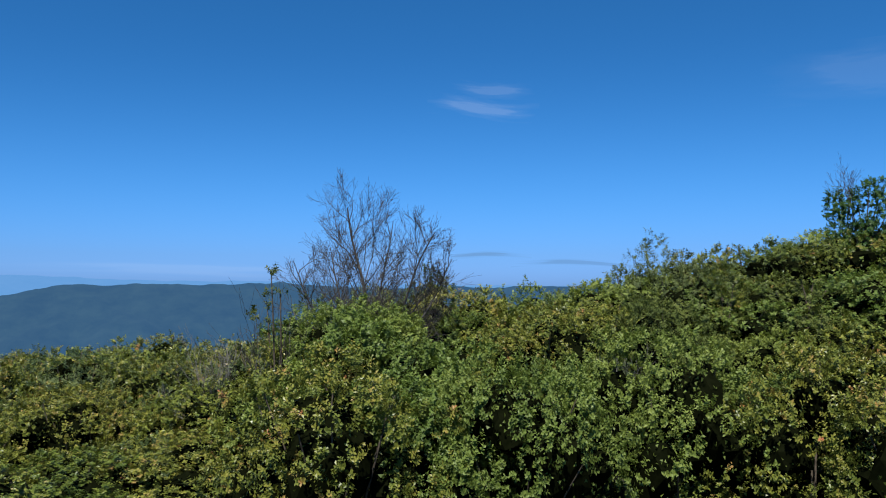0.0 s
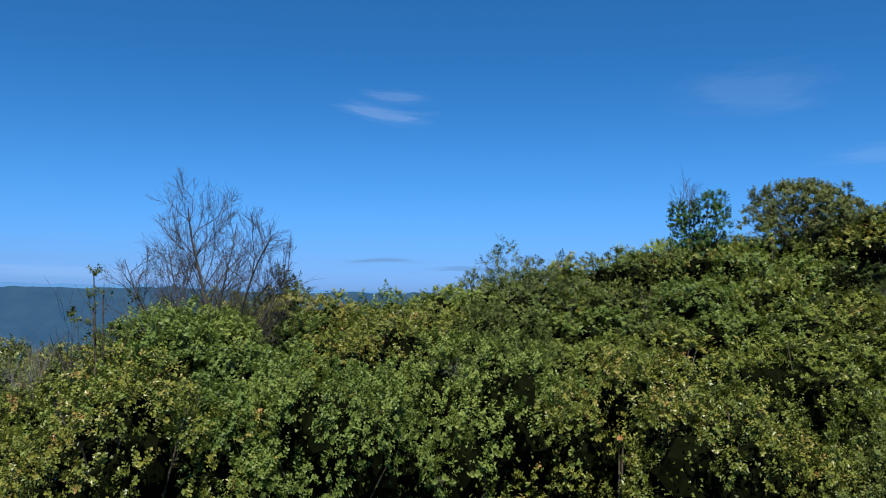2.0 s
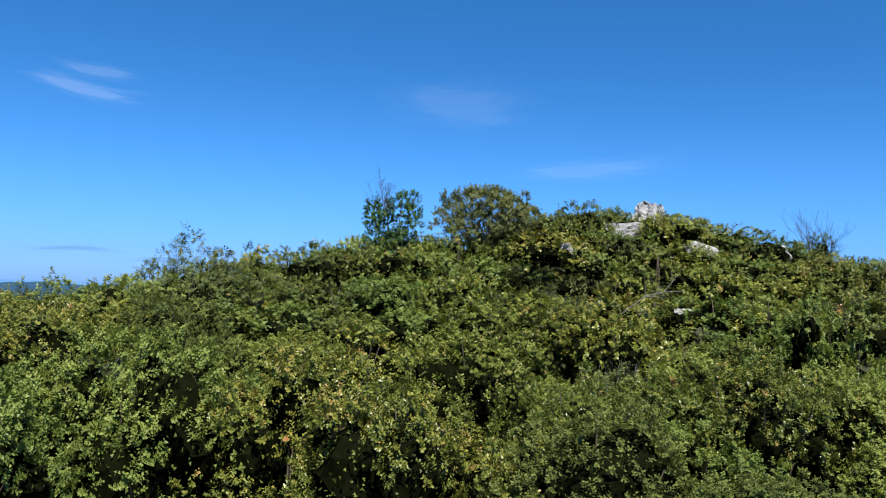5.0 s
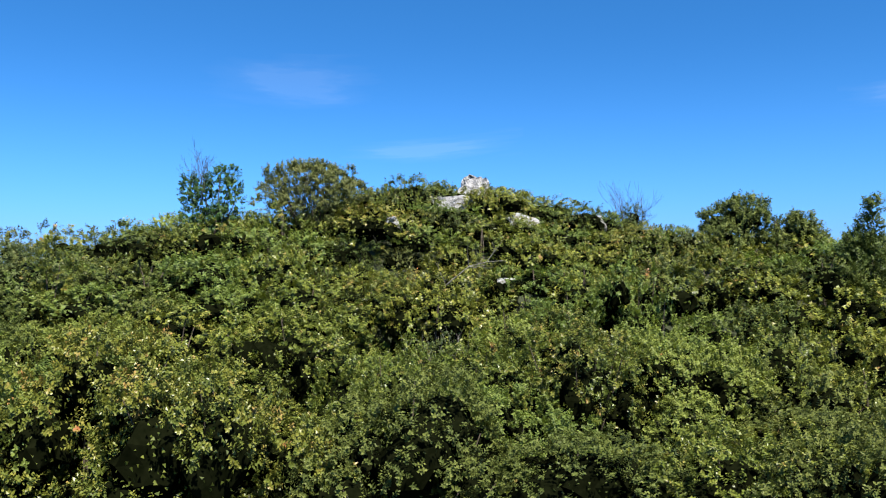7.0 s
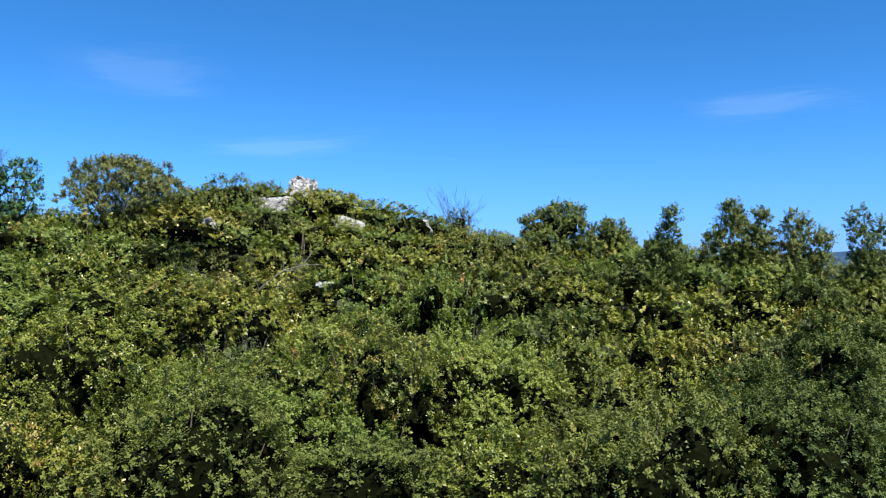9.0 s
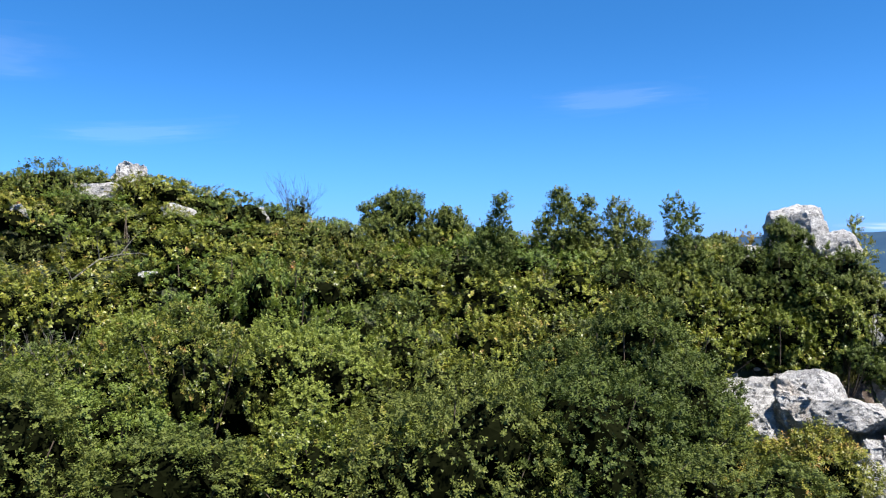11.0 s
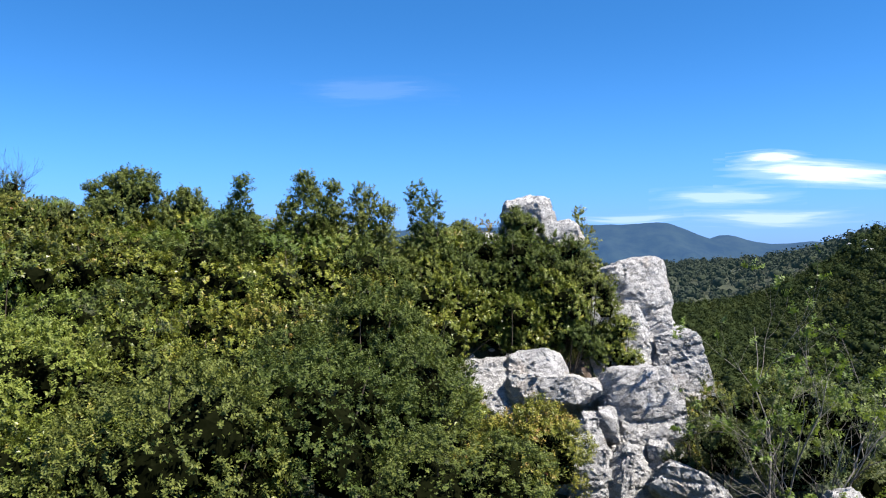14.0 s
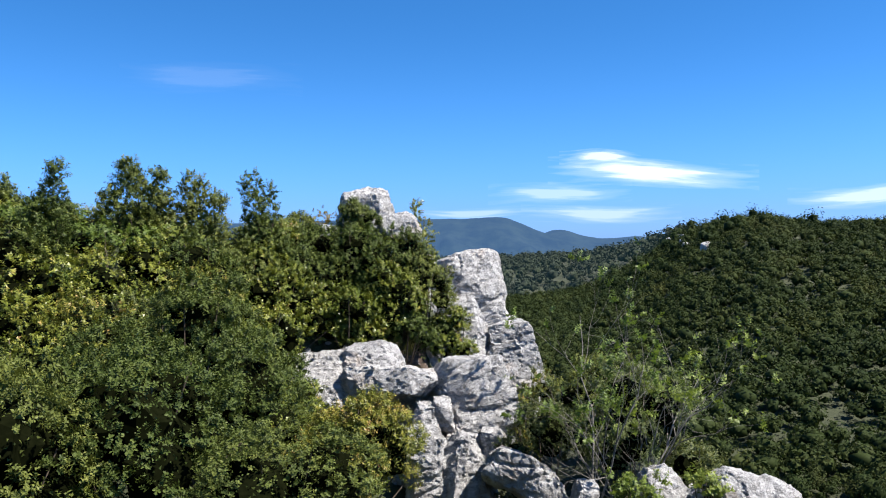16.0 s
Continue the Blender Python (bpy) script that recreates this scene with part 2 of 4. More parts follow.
def far_land(x, y):
    d = np.hypot(x - CX, y - CY)
    a = np.degrees(np.arctan2(-(y - CY), x - CX))
    rise = np.interp(a, [-180, -135, -125, -70, -55, 0.4, 6.4, 10.4, 13.8, 19.2, 21, 26.4, 42, 90, 180], [-2, -2, -5, -5, -1, -1.0, -0.7, -0.4, 0.6, 1.6, 1.05, 1.1, 1.0, 0, -2])
    reach = np.interp(a, [-180, -135, -60, -0.6, 6.4, 10.4, 14.4, 19.4, 90, 180], [900, 1500, 1500, 800, 650, 460, 330, 290, 290, 900])
    low = np.interp(a, [-180, -60, 0, 90, 180], [-40, -30, -24, -24, -40])
    top = 5 + reach * np.tan(np.radians(rise))
    up = np.clip((d - 60) / (reach - 60), 0, 1)
    return low + (top - low) * (0.45 * up + 0.55 * ss(up)) - 0.05 * np.maximum(d - reach, 0)


def bump(x, y, cx, cy, sx, sy, h):
    return h * np.exp(-((x - cx) ** 2) / (2 * sx * sx) - (y - cy) ** 2 / (2 * sy * sy))


HILLS = [     # plan centre, spread along x and y, height
    (16.5, 17.5, 4.5, 4.0, 3.67), (10, 18.5, 4.5, 4.5, 2.32), (3, 18, 4.5, 4, 1.36), (20, 12, 4, 4, 2.2), (22.5, 6.8, 3, 3, 2.65), (6.5, 18.5, 2.5, 3, 0.35), (16.9, 17.3, 1.1, 1.1, 0.72),
    (26.5, 3, 2.2, 2.2, 3.12), (-2, 13, 4, 3.5, 0.92), (16.5, 0.6, 3, 2.5, -0.5), (21, -2, 3, 3, -2.5), (13, 3.5, 1.6, 1.6, 0.4), (18.5, -5.0, 2.6, 2.2, -1.1), (21.3, 1.6, 1.7, 1.7, -1.0), (25.2, 1.0, 1.3, 1.0, 0.9), (26.5, -3.2, 2.0, 1.8, -1.6),
    (-8.5, 20.5, 6, 4.5, 0.6), (6.3, 16.8, 1.6, 3, 0.12), (16.8, 13.8, 1.3, 1.5, -0.25), (21.9, 3.2, 1.3, 1.5, -0.9),
]


def land(x, y):
    """Height of the ground."""
    x, y = np.asarray(x, float), np.asarray(y, float)
    z = 1.5 + bump(x, y, 1.6, -0.6, 2.2, 2.2, 1.7)
    for hill in HILLS:
        z = z + bump(x, y, *hill)
    z = z - 7.0 * ss((x - 15) / 6.0) * ss((-4.3 - y) / 5.0)
    z = z - 8.0 * ss((x - 25) / 4.0) * ss((-1.8 - y) / 3.5)
    z = z + 0.16 * np.sin(0.9 * x + 0.5 * y) * np.sin(0.7 * y - 0.3 * x + 1)
    out = np.hypot(np.maximum(np.maximum(-12 - x, x - 30), 0), np.maximum(np.maximum(-5.5 - y, y - 22), 0))
    w = ss(out / 18.0)
    return z * (1 - w) + far_land(x, y) * w


def mesh_of(name, verts, faces, mats, smooth=False, which=None, age=None):
    """A mesh from arrays: verts (n, 3), faces (m, 3 or 4); age: of the leaf that each face belongs to."""
    me = bpy.data.meshes.new(name)
    k = faces.shape[1]
    me.vertices.add(len(verts))
    me.vertices.foreach_set("co", np.ascontiguousarray(verts, np.float32).ravel())
    me.loops.add(faces.size)
    me.loops.foreach_set("vertex_index", np.ascontiguousarray(faces, np.int32).ravel())
    me.polygons.add(len(faces))
    me.polygons.foreach_set("loop_start", np.arange(0, faces.size, k, dtype=np.int32))
    me.polygons.foreach_set("use_smooth", np.full(len(faces), smooth))
    for m in mats:
        me.materials.append(m)
    if which is not None:
        me.polygons.foreach_set("material_index", np.ascontiguousarray(which, np.int32))
    me.update(calc_edges=True)
    if age is not None:
        me.attributes.new("age", "FLOAT", "FACE").data.foreach_set("value", np.ascontiguousarray(age, np.float32))
    return me


def grid_faces(nu, nv):
    i = np.arange(nu * nv).reshape(nu, nv)
    return np.stack([i[:-1, :-1], i[1:, :-1], i[1:, 1:], i[:-1, 1:]], -1).reshape(-1, 4)


def graded(step, fine, far):
    """Coordinates: even steps out to fine, then ever wider to far."""
    out = list(np.arange(0, fine, step))
    while out[-1] < far:
        step *= 1.22
        out.append(out[-1] + step)
    return np.array(out)


side = graded(0.5, 22, 4200)
gx = np.concatenate([-side[:0:-1], side]) + 10
gy = np.concatenate([-side[:0:-1], side]) + 8
GX, GY = np.meshgrid(gx, gy, indexing="ij")
ground = new("ground", mesh_of("ground", np.stack([GX, GY, land(GX, GY)], -1).reshape(-1, 3), grid_faces(len(gx), len(gy)), [GROUND], True))
tagged(ground, "stony limestone ground of a scrub-covered hilltop and valley", "ground", kind="structure")


# ---- plants ----
def leaf_cards(P, N, length, width, rng, axis=None, folded=False):
    """Pointed leaves at P with upper sides N: a triangle each, or two folded along the midrib; axis is the way that they point."""
    n = len(P)
    t = rng.normal(size=(n, 3)) if axis is None else axis.copy()
    t -= (t * N).sum(1, keepdims=True) * N
    t /= np.linalg.norm(t, axis=1, keepdims=True) + 1e-9
    b = np.cross(N, t)
    s = rng.uniform(0.7, 1.25, (n, 1))
    L, W = length * s * 0.5, width * s * 0.5
    if folded:
        v = np.stack([P - t * L, P + b * W + N * W * 0.4 + t * L * 0.1, P + t * L, P - b * W + N * W * 0.4 + t * L * 0.1], 1)
        q = 4 * np.arange(n)[:, None]
        return v.reshape(-1, 3), np.concatenate([q + [0, 1, 2], q + [0, 2, 3]], 1).reshape(-1, 3)
    v = np.stack([P - t * L * 0.9 - b * W * 0.9, P - t * L * 0.5 + b * W * 1.1 + N * W * 0.3, P + t * L * 1.1], 1)
    return v.reshape(-1, 3), np.arange(3 * n).reshape(n, 3)


def unit(v):
    return v / (np.linalg.norm(v, axis=-1, keepdims=True) + 1e-9)


def crown_leaves(lobes, n, rng, length, width, up=0.5, core=0.10, per=12, folded=False, cap=-0.15):
    """Leafy shoots set over a heap of branch heads (rows of x, y, z, radius, stretch): each shoot points out and up and bears spirals of leaves.
    Returns vertices, faces and the age of each face's leaf, the young ones at the tips."""
    lobes = np.asarray(lobes, float)
    axes = np.stack([lobes[:, 3], lobes[:, 3], lobes[:, 3] * lobes[:, 4]], 1)
    weight = lobes[:, 3] ** 2 * np.sqrt(lobes[:, 4])
    mid = lobes[:, :3].mean(0)
    P, D = [], []
    have, want = 0, n // per + 1
    while have < want:
        k = rng.choice(len(lobes), want, p=weight / weight.sum())
        d = unit(rng.normal(size=(want, 3)))
        outward = unit(lobes[k, :3] - mid + 1e-6) * 0.6 + np.array([0, 0, 0.6])
        good = (d * outward).sum(1) > rng.uniform(cap, cap + 0.7, want)
        inner = rng.random(want) < core
        rr = rng.uniform(0.78, 1.06, want) * np.where(inner, rng.uniform(0.1, 0.7, want), 1.0)
        p = lobes[k, :3] + d * rr[:, None] * axes[k]
        gap = (((p[:, None, :] - lobes[None, :, :3]) / axes[None]) ** 2).sum(2).min(1)
        good &= gap > np.where(inner, 0.0, 0.5)
        good &= (p[:, 2] > 0.06) & (rng.random(want) < 0.4 + 1.15 * p[:, 2] / lobes[:, 2].max())
        P.append(p[good])
        D.append(d[good])
        have += good.sum()
    P, D = np.concatenate(P)[:want], np.concatenate(D)[:want]
    shoot = unit(D + np.array([0, 0, up]) + rng.normal(size=D.shape) * 0.2)
    u = unit(np.cross(shoot, rng.normal(size=D.shape)))
    w = np.cross(shoot, u)
    f = (np.arange(per) / (per - 1))[None, :, None]
    phi = np.arange(per)[None, :, None] * 2.4 + rng.uniform(-0.4, 0.4, (want, per, 1))
    radial = u[:, None] * np.cos(phi) + w[:, None] * np.sin(phi)
    reach = length * 2.5 * rng.uniform(0.6, 1.35, (want, 1, 1))
    way = unit(radial * (1.0 - 0.3 * f) + shoot[:, None] * (0.1 + 0.35 * f) + rng.normal(size=radial.shape) * 0.15)
    LP = P[:, None] + shoot[:, None] * (f - 0.45) * reach + way * length * 0.48
    LN = unit(shoot[:, None] - (shoot[:, None] * way).sum(2, keepdims=True) * way * 0.9 + rng.normal(size=way.shape) * 0.16)
    age = np.clip(0.62 * rng.random((want, 1, 1)) + 0.2 * f + 0.18 * rng.random((want, per, 1)), 0, 1)
    V, F = leaf_cards(LP.reshape(-1, 3), LN.reshape(-1, 3), length, width, rng, way.reshape(-1, 3), folded)
    return V, F, np.repeat(age.ravel(), len(F) // age.size)


def tubes(paths, sides=4):
    """Tapered limbs: each path is a list of (x, y, z, radius)."""
    V, F, at = [], [], 0
    ang = np.arange(sides) * 2 * np.pi / sides
    for path in paths:
        p = np.asarray(path, float)
        t = unit(np.gradient(p[:, :3], axis=0))
        ref = np.where(np.abs(t[:, 2:3]) > 0.9, [[1.0, 0, 0]], [[0, 0, 1.0]])
        u = unit(np.cross(t, ref))
        w = np.cross(t, u)
        ring = p[:, None, :3] + (u[:, None] * np.cos(ang)[None, :, None] + w[:, None] * np.sin(ang)[None, :, None]) * p[:, 3][:, None, None]
        V.append(ring.reshape(-1, 3))
        i = np.arange(len(p) * sides).reshape(len(p), sides) + at
        j = np.roll(i, -1, axis=1)
        F.append(np.stack([i[:-1], j[:-1], j[1:], i[1:]], -1).reshape(-1, 4))
        at += len(p) * sides
    return np.concatenate(V), np.concatenate(F)


def limb(rng, start, way, length, radius, steps=6, wander=0.25, lift=0.05):
    out, p, d = [], np.array(start, float), unit(np.array(way, float))
    for k in range(steps + 1):
        out.append((*p, max(radius * (1 - 0.8 * k / steps), 0.002)))
        d = unit(d + rng.normal(size=3) * wander + np.array([0, 0, lift]))
        p = p + d * length / steps
    return out


def branching(rng, start, way, length, radius, depth, spread=0.75, kids=(3, 5), paths=None, wander=0.16, lift=0.1, ends=None):
    """A limb with side limbs, over and over."""
    paths = [] if paths is None else paths
    path = limb(rng, start, way, length, radius, 7 if depth > 1 else 4, wander, lift)
    paths.append(path)
    p = np.array(path)
    if ends is not None and depth <= 1:
        ends.append(p[-1, :3])
    if depth > 0:
        for _ in range(rng.integers(*kids)):
            f = rng.uniform(0.25, 0.97)
            k = min(int(f * (len(p) - 1)), len(p) - 2)
            d = unit(p[k + 1, :3] - p[k, :3])
            side_way = unit(np.cross(d, rng.normal(size=3)))
            branching(rng, p[k, :3], d + side_way * rng.uniform(0.4, 1.0) * spread, length * rng.uniform(0.42, 0.66) * (1.15 - 0.4 * f), p[k, 3] * 0.62, depth - 1, spread, kids, paths, wander, lift, ends)
    return paths


def dome_lobes(rng, R, H, count, top=0.0, size=1.0):
    """Leafy tufts standing apart over a dome of a few big branch heads, upright shoots on top, and last the heads."""
    heads = []
    for k in range(max(5, int(count * 0.4))):
        th, e = k * 2.4 + rng.uniform(-0.5, 0.5), np.arcsin(rng.uniform(-0.55, 1.0))
        r, q = R * rng.uniform(0.32, 0.48), rng.uniform(0.8, 1.16)
        heads.append((np.cos(th) * np.cos(e) * (R - r) * q, np.sin(th) * np.cos(e) * (R - r) * q, H * 0.46 + np.sin(e) * (H * 0.54 - r) * q, r))
    heads = np.array(heads)
    apart, out = 0.26 * size * max(R, 0.7) ** 0.4, []
    for tries in range(90 * len(heads)):
        c = heads[rng.integers(len(heads))]
        d = unit(rng.normal(size=3) + np.array([0, 0, 0.35]))
        p = c[:3] + d * c[3] * rng.uniform(0.85, 1.2)
        if p[2] < 0.12 or d[2] < -0.12 and rng.random() < 0.75 or ((np.linalg.norm(heads[:, :3] - p, axis=1) / heads[:, 3]).min() < 0.8) or any(abs(o[0] - p[0]) < apart and np.linalg.norm(p - o[:3]) < apart for o in out):
            continue
        out.append((*p, apart * rng.uniform(0.46, 0.7), rng.uniform(0.95, 1.35)))
    for k in range(int(top)):
        th, rad, r = rng.uniform(0, 2 * np.pi), R * rng.uniform(0, 0.7), rng.uniform(0.05, 0.085)
        z0 = H * (0.95 - 0.35 * (rad / R) ** 2)
        for i in range(rng.integers(1, 4)):
            out.append((np.cos(th) * rad, np.sin(th) * rad, z0 + i * 0.08, r * (1 - 0.15 * i), 1.4))
    return out + [(*c, 0.0) for c in heads]         # the heads themselves carry no stretch


def column_lobes(rng, columns):
    """Upright leafy shoots side by side, knotty, with rounded heads."""
    out = []
    for x, y, h, r in columns:
        z, lean = 0.1 * h, rng.normal(size=2) * 0.05
        swell = rng.uniform(0, 6)
        while z < h:
            f = z / h
            rad = r * (0.3 + 0.8 * math.sqrt(max(0.0, 1 - f ** 2.6))) * (1 + 0.28 * math.sin(z * 5 + swell)) * rng.uniform(0.8, 1.15)
            for k in range(5 if rad > 0.2 else 3):
                th, q = rng.uniform(0, 2 * np.pi), rad * rng.uniform(0.35, 0.8)
                out.append((x + lean[0] * z + math.cos(th) * q, y + lean[1] * z + math.sin(th) * q, z + rng.normal() * 0.03, rng.uniform(0.085, 0.135), 1.4))
            z += 0.11
    return out


def ico(level):
    bm = bmesh.new()
    bmesh.ops.create_icosphere(bm, subdivisions=level, radius=1.0)
    V = np.array([v.co[:] for v in bm.verts])
    F = np.array([[v.index for v in f.verts] for f in bm.faces])
    bm.free()
    return V, F


ICO1, ICO2 = ico(1), ico(2)


def lumps(centres, axes, rng, shape, rough=0.12):
    """Ragged lumps, one for each centre."""
    V0, F0 = shape
    n = len(centres)
    V = centres[:, None] + V0[None] * axes[:, None] * rng.uniform(1 - rough, 1 + rough, (n, len(V0), 1))
    F = F0[None] + np.arange(n)[:, None, None] * len(V0)
    return V.reshape(-1, 3), F.reshape(-1, 3)


def crown_mesh(name, lobes, n, length, width, seed, mat, core=0.05, up=0.36, inside=0.12, folded=False, per=12):
    """Leafy shoots in tufts; behind them old leaves and twig lumps coloured near-black to paint the crown's inner
    shade.
    """
    rng = np.random.default_rng(seed)
    lobes = np.asarray(lobes, float)
    heads, lobes = lobes[lobes[:, 4] == 0], lobes[lobes[:, 4] > 0]
    V, F, age = crown_leaves(lobes, n, rng, length, width, up, core, per, folded, -0.15 if len(heads) else -0.7)
    which = np.zeros(len(F), int)
    if len(heads) and inside:
        m = int(n * inside)
        k = rng.integers(len(heads), size=m)
        d = unit(rng.normal(size=(m, 3)) + [0, 0, 0.2])
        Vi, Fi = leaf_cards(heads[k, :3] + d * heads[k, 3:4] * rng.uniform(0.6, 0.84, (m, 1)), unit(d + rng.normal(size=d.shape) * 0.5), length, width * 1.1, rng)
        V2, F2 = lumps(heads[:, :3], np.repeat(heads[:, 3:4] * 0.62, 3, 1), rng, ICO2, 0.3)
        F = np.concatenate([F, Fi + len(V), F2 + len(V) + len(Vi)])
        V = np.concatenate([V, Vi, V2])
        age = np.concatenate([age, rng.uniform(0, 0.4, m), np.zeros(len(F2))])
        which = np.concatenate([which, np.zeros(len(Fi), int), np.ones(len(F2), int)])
    return mesh_of(name, V, F, [mat, TWIG_SHADE], False, which, age)


def stem_mesh(name, lobes, seed, mat=BARK, count=5, base=0.018):
    """Crooked stems from the root into the lobes."""
    rng = np.random.default_rng(seed)
    lobes = np.asarray(lobes, float)
    paths = []
    for k in rng.choice(len(lobes), min(count, len(lobes)), replace=False):
        end = lobes[k, :3]
        p0 = np.array([rng.normal() * 0.06, rng.normal() * 0.06, -0.25])
        mid = p0 * 0.5 + end * 0.5 + rng.normal(size=3) * 0.08
        mid[2] = max(mid[2], 0.1)
        pts = [(*(p0 * (1 - f) ** 2 + 2 * mid * f * (1 - f) + end * f * f), base * (1 - 0.8 * f) + 0.004) for f in np.linspace(0, 1, 5)]
        paths.append(pts)
    V, F = tubes(paths, 4)
    return mesh_of(name, V, F, [mat], True)


def plant(name, label, category, group, crown, stem, x, y, turn=0.0, scale=(1, 1, 1), sink=0.0, z=None):
    """A plant standing on the ground: an Empty at its foot with crown and stem under it."""
    ob = new(name)
    ob.matrix_world = pose(x, y, (float(land(x, y)) if z is None else z) - sink, 0, 0, turn) @ Matrix.Diagonal((*scale, 1))
    tagged(ob, label, category, group)
    for part_name, me in (("crown", crown), ("stem", stem)):
        if me:
            tagged(new(part_name, me), kind="" if part_name == "crown" else "stuff").parent = ob
    return ob


KINDS = {   # name, label, leaf material, leaf length, leaf width, share of upright tops, lobes
    "box_shrub": ("dense evergreen box shrub with small glossy leaves", BOX, 1.0, 0.72, 5, 16),
    "yellowing_box_shrub": ("box shrub with yellowing and rusty leaf tips", BOX_YELLOW, 1.0, 0.66, 7, 14),
    "oak_scrub": ("low bushy oak with broad light green leaves", OAK, 1.05, 0.72, 3, 14),
    "dark_evergreen_shrub": ("dark green evergreen shrub with dense foliage", DARK, 0.95, 0.6, 6, 15),
    "grey_green_shrub": ("loose grey-green shrub with thin twigs", GREY, 0.9, 0.4, 6, 17),
    "dull_brownish_shrub": ("dry brownish green shrub among the scrub", DRY, 1.0, 0.6, 5, 18),
}
LODS = [(6200, 0.044, True), (6000, 0.046, False), (3700, 0.055, False)]
PROTO = {}
for s, (kind, (label, mat, ll, lw, top, count)) in enumerate(KINDS.items()):
    for v in range(3 if "box" in kind else 2):
        rng = np.random.default_rng(100 + 10 * s + v)
        lobes = dome_lobes(rng, 0.95, 1.6, count, top)
        stem = stem_mesh(kind + "_stem", lobes, 5 + s)
        PROTO[kind, v] = [(crown_mesh(kind + "_crown", lobes, n, size * ll, size * lw, 31 * s + v, mat, folded=fold), stem) for n, size, fold in LODS]
        big = dome_lobes(rng, 1.35, 1.9, count + 8, top + 4)
        PROTO[kind, v, "big"] = crown_mesh(kind + "_crown", big, 15500, 0.040 * ll, 0.040 * lw, 37 * s + v, mat, folded=True), stem_mesh(kind + "_stem", big, 9 + s, count=8)
        low = dome_lobes(rng, 0.95, 1.05, count, top)
        stem = stem_mesh(kind + "_stem", low, 7 + s)
        PROTO[kind, v, "low"] = [(crown_mesh(kind + "_crown", low, int(n * 0.8), size * ll, size * lw, 33 * s + v, mat, folded=fold), stem) for n, size, fold in LODS]

KEEP_CLEAR = [      # plan circles kept free for rocks and for plants set one by one
    (-1.1, 10.75, 1.2), (-0.1, 10.2, 0.7), (-2.1, 10.3, 0.8),
    (-1.2, 13.7, 0.5), (16.7, 17.2, 0.5), (15.0, 16.25, 0.68), (12.4, 15.15, 0.5), (16.25, 14.95, 0.58), (18.25, 14.15, 0.45),
    (13.6, 12.75, 0.5), (9.0, 17.4, 0.5), (11.2, 17.5, 0.8), (4.0, 16.8, 0.6), (4.9, 17.3, 0.6), (19.3, 7.7, 0.6), (21.8, 5.75, 0.7), (21.3, 6.85, 0.6),
    (23.3, 4.4, 0.6), (20.7, 11.5, 0.6), (21.35, 10.4, 0.6), (22.6, 0.6, 3.4), (26.0, 0.5, 4.2), (14.5, 15.65, 0.36), (12.0, 14.6, 0.3), (15.75, 14.4, 0.36), (13.3, 12.35, 0.3), (19.5, -3.0, 4.2), (17.8, -5.0, 3.0), (14.4, 3.0, 1.35), (13.0, 2.4, 1.3), (14.35, 0.6, 0.85), (13.2, 0.5, 0.9), (12.2, 0.3, 0.8),
]
LOW = [(11.8, 14.4, 0.8), (14.4, 15.7, 1.0), (15.6, 14.3, 0.9), (17.5, 13.5, 0.8), (13.0, 12.15, 0.9), (16.2, 16.5, 0.7)]      # low cushions in front of the hill's rocks
VANTAGE = np.array([1.5, 0.0, 5.0])


def in_sight(x, y, height):
    top = np.array([x, y, float(land(x, y)) + height])
    f = np.linspace(0.3, 0.93, 22)[:, None]
    line = VANTAGE + (top - VANTAGE) * f
    return bool(np.all(land(line[:, 0], line[:, 1]) + 0.5 < line[:, 2] + 0.7))


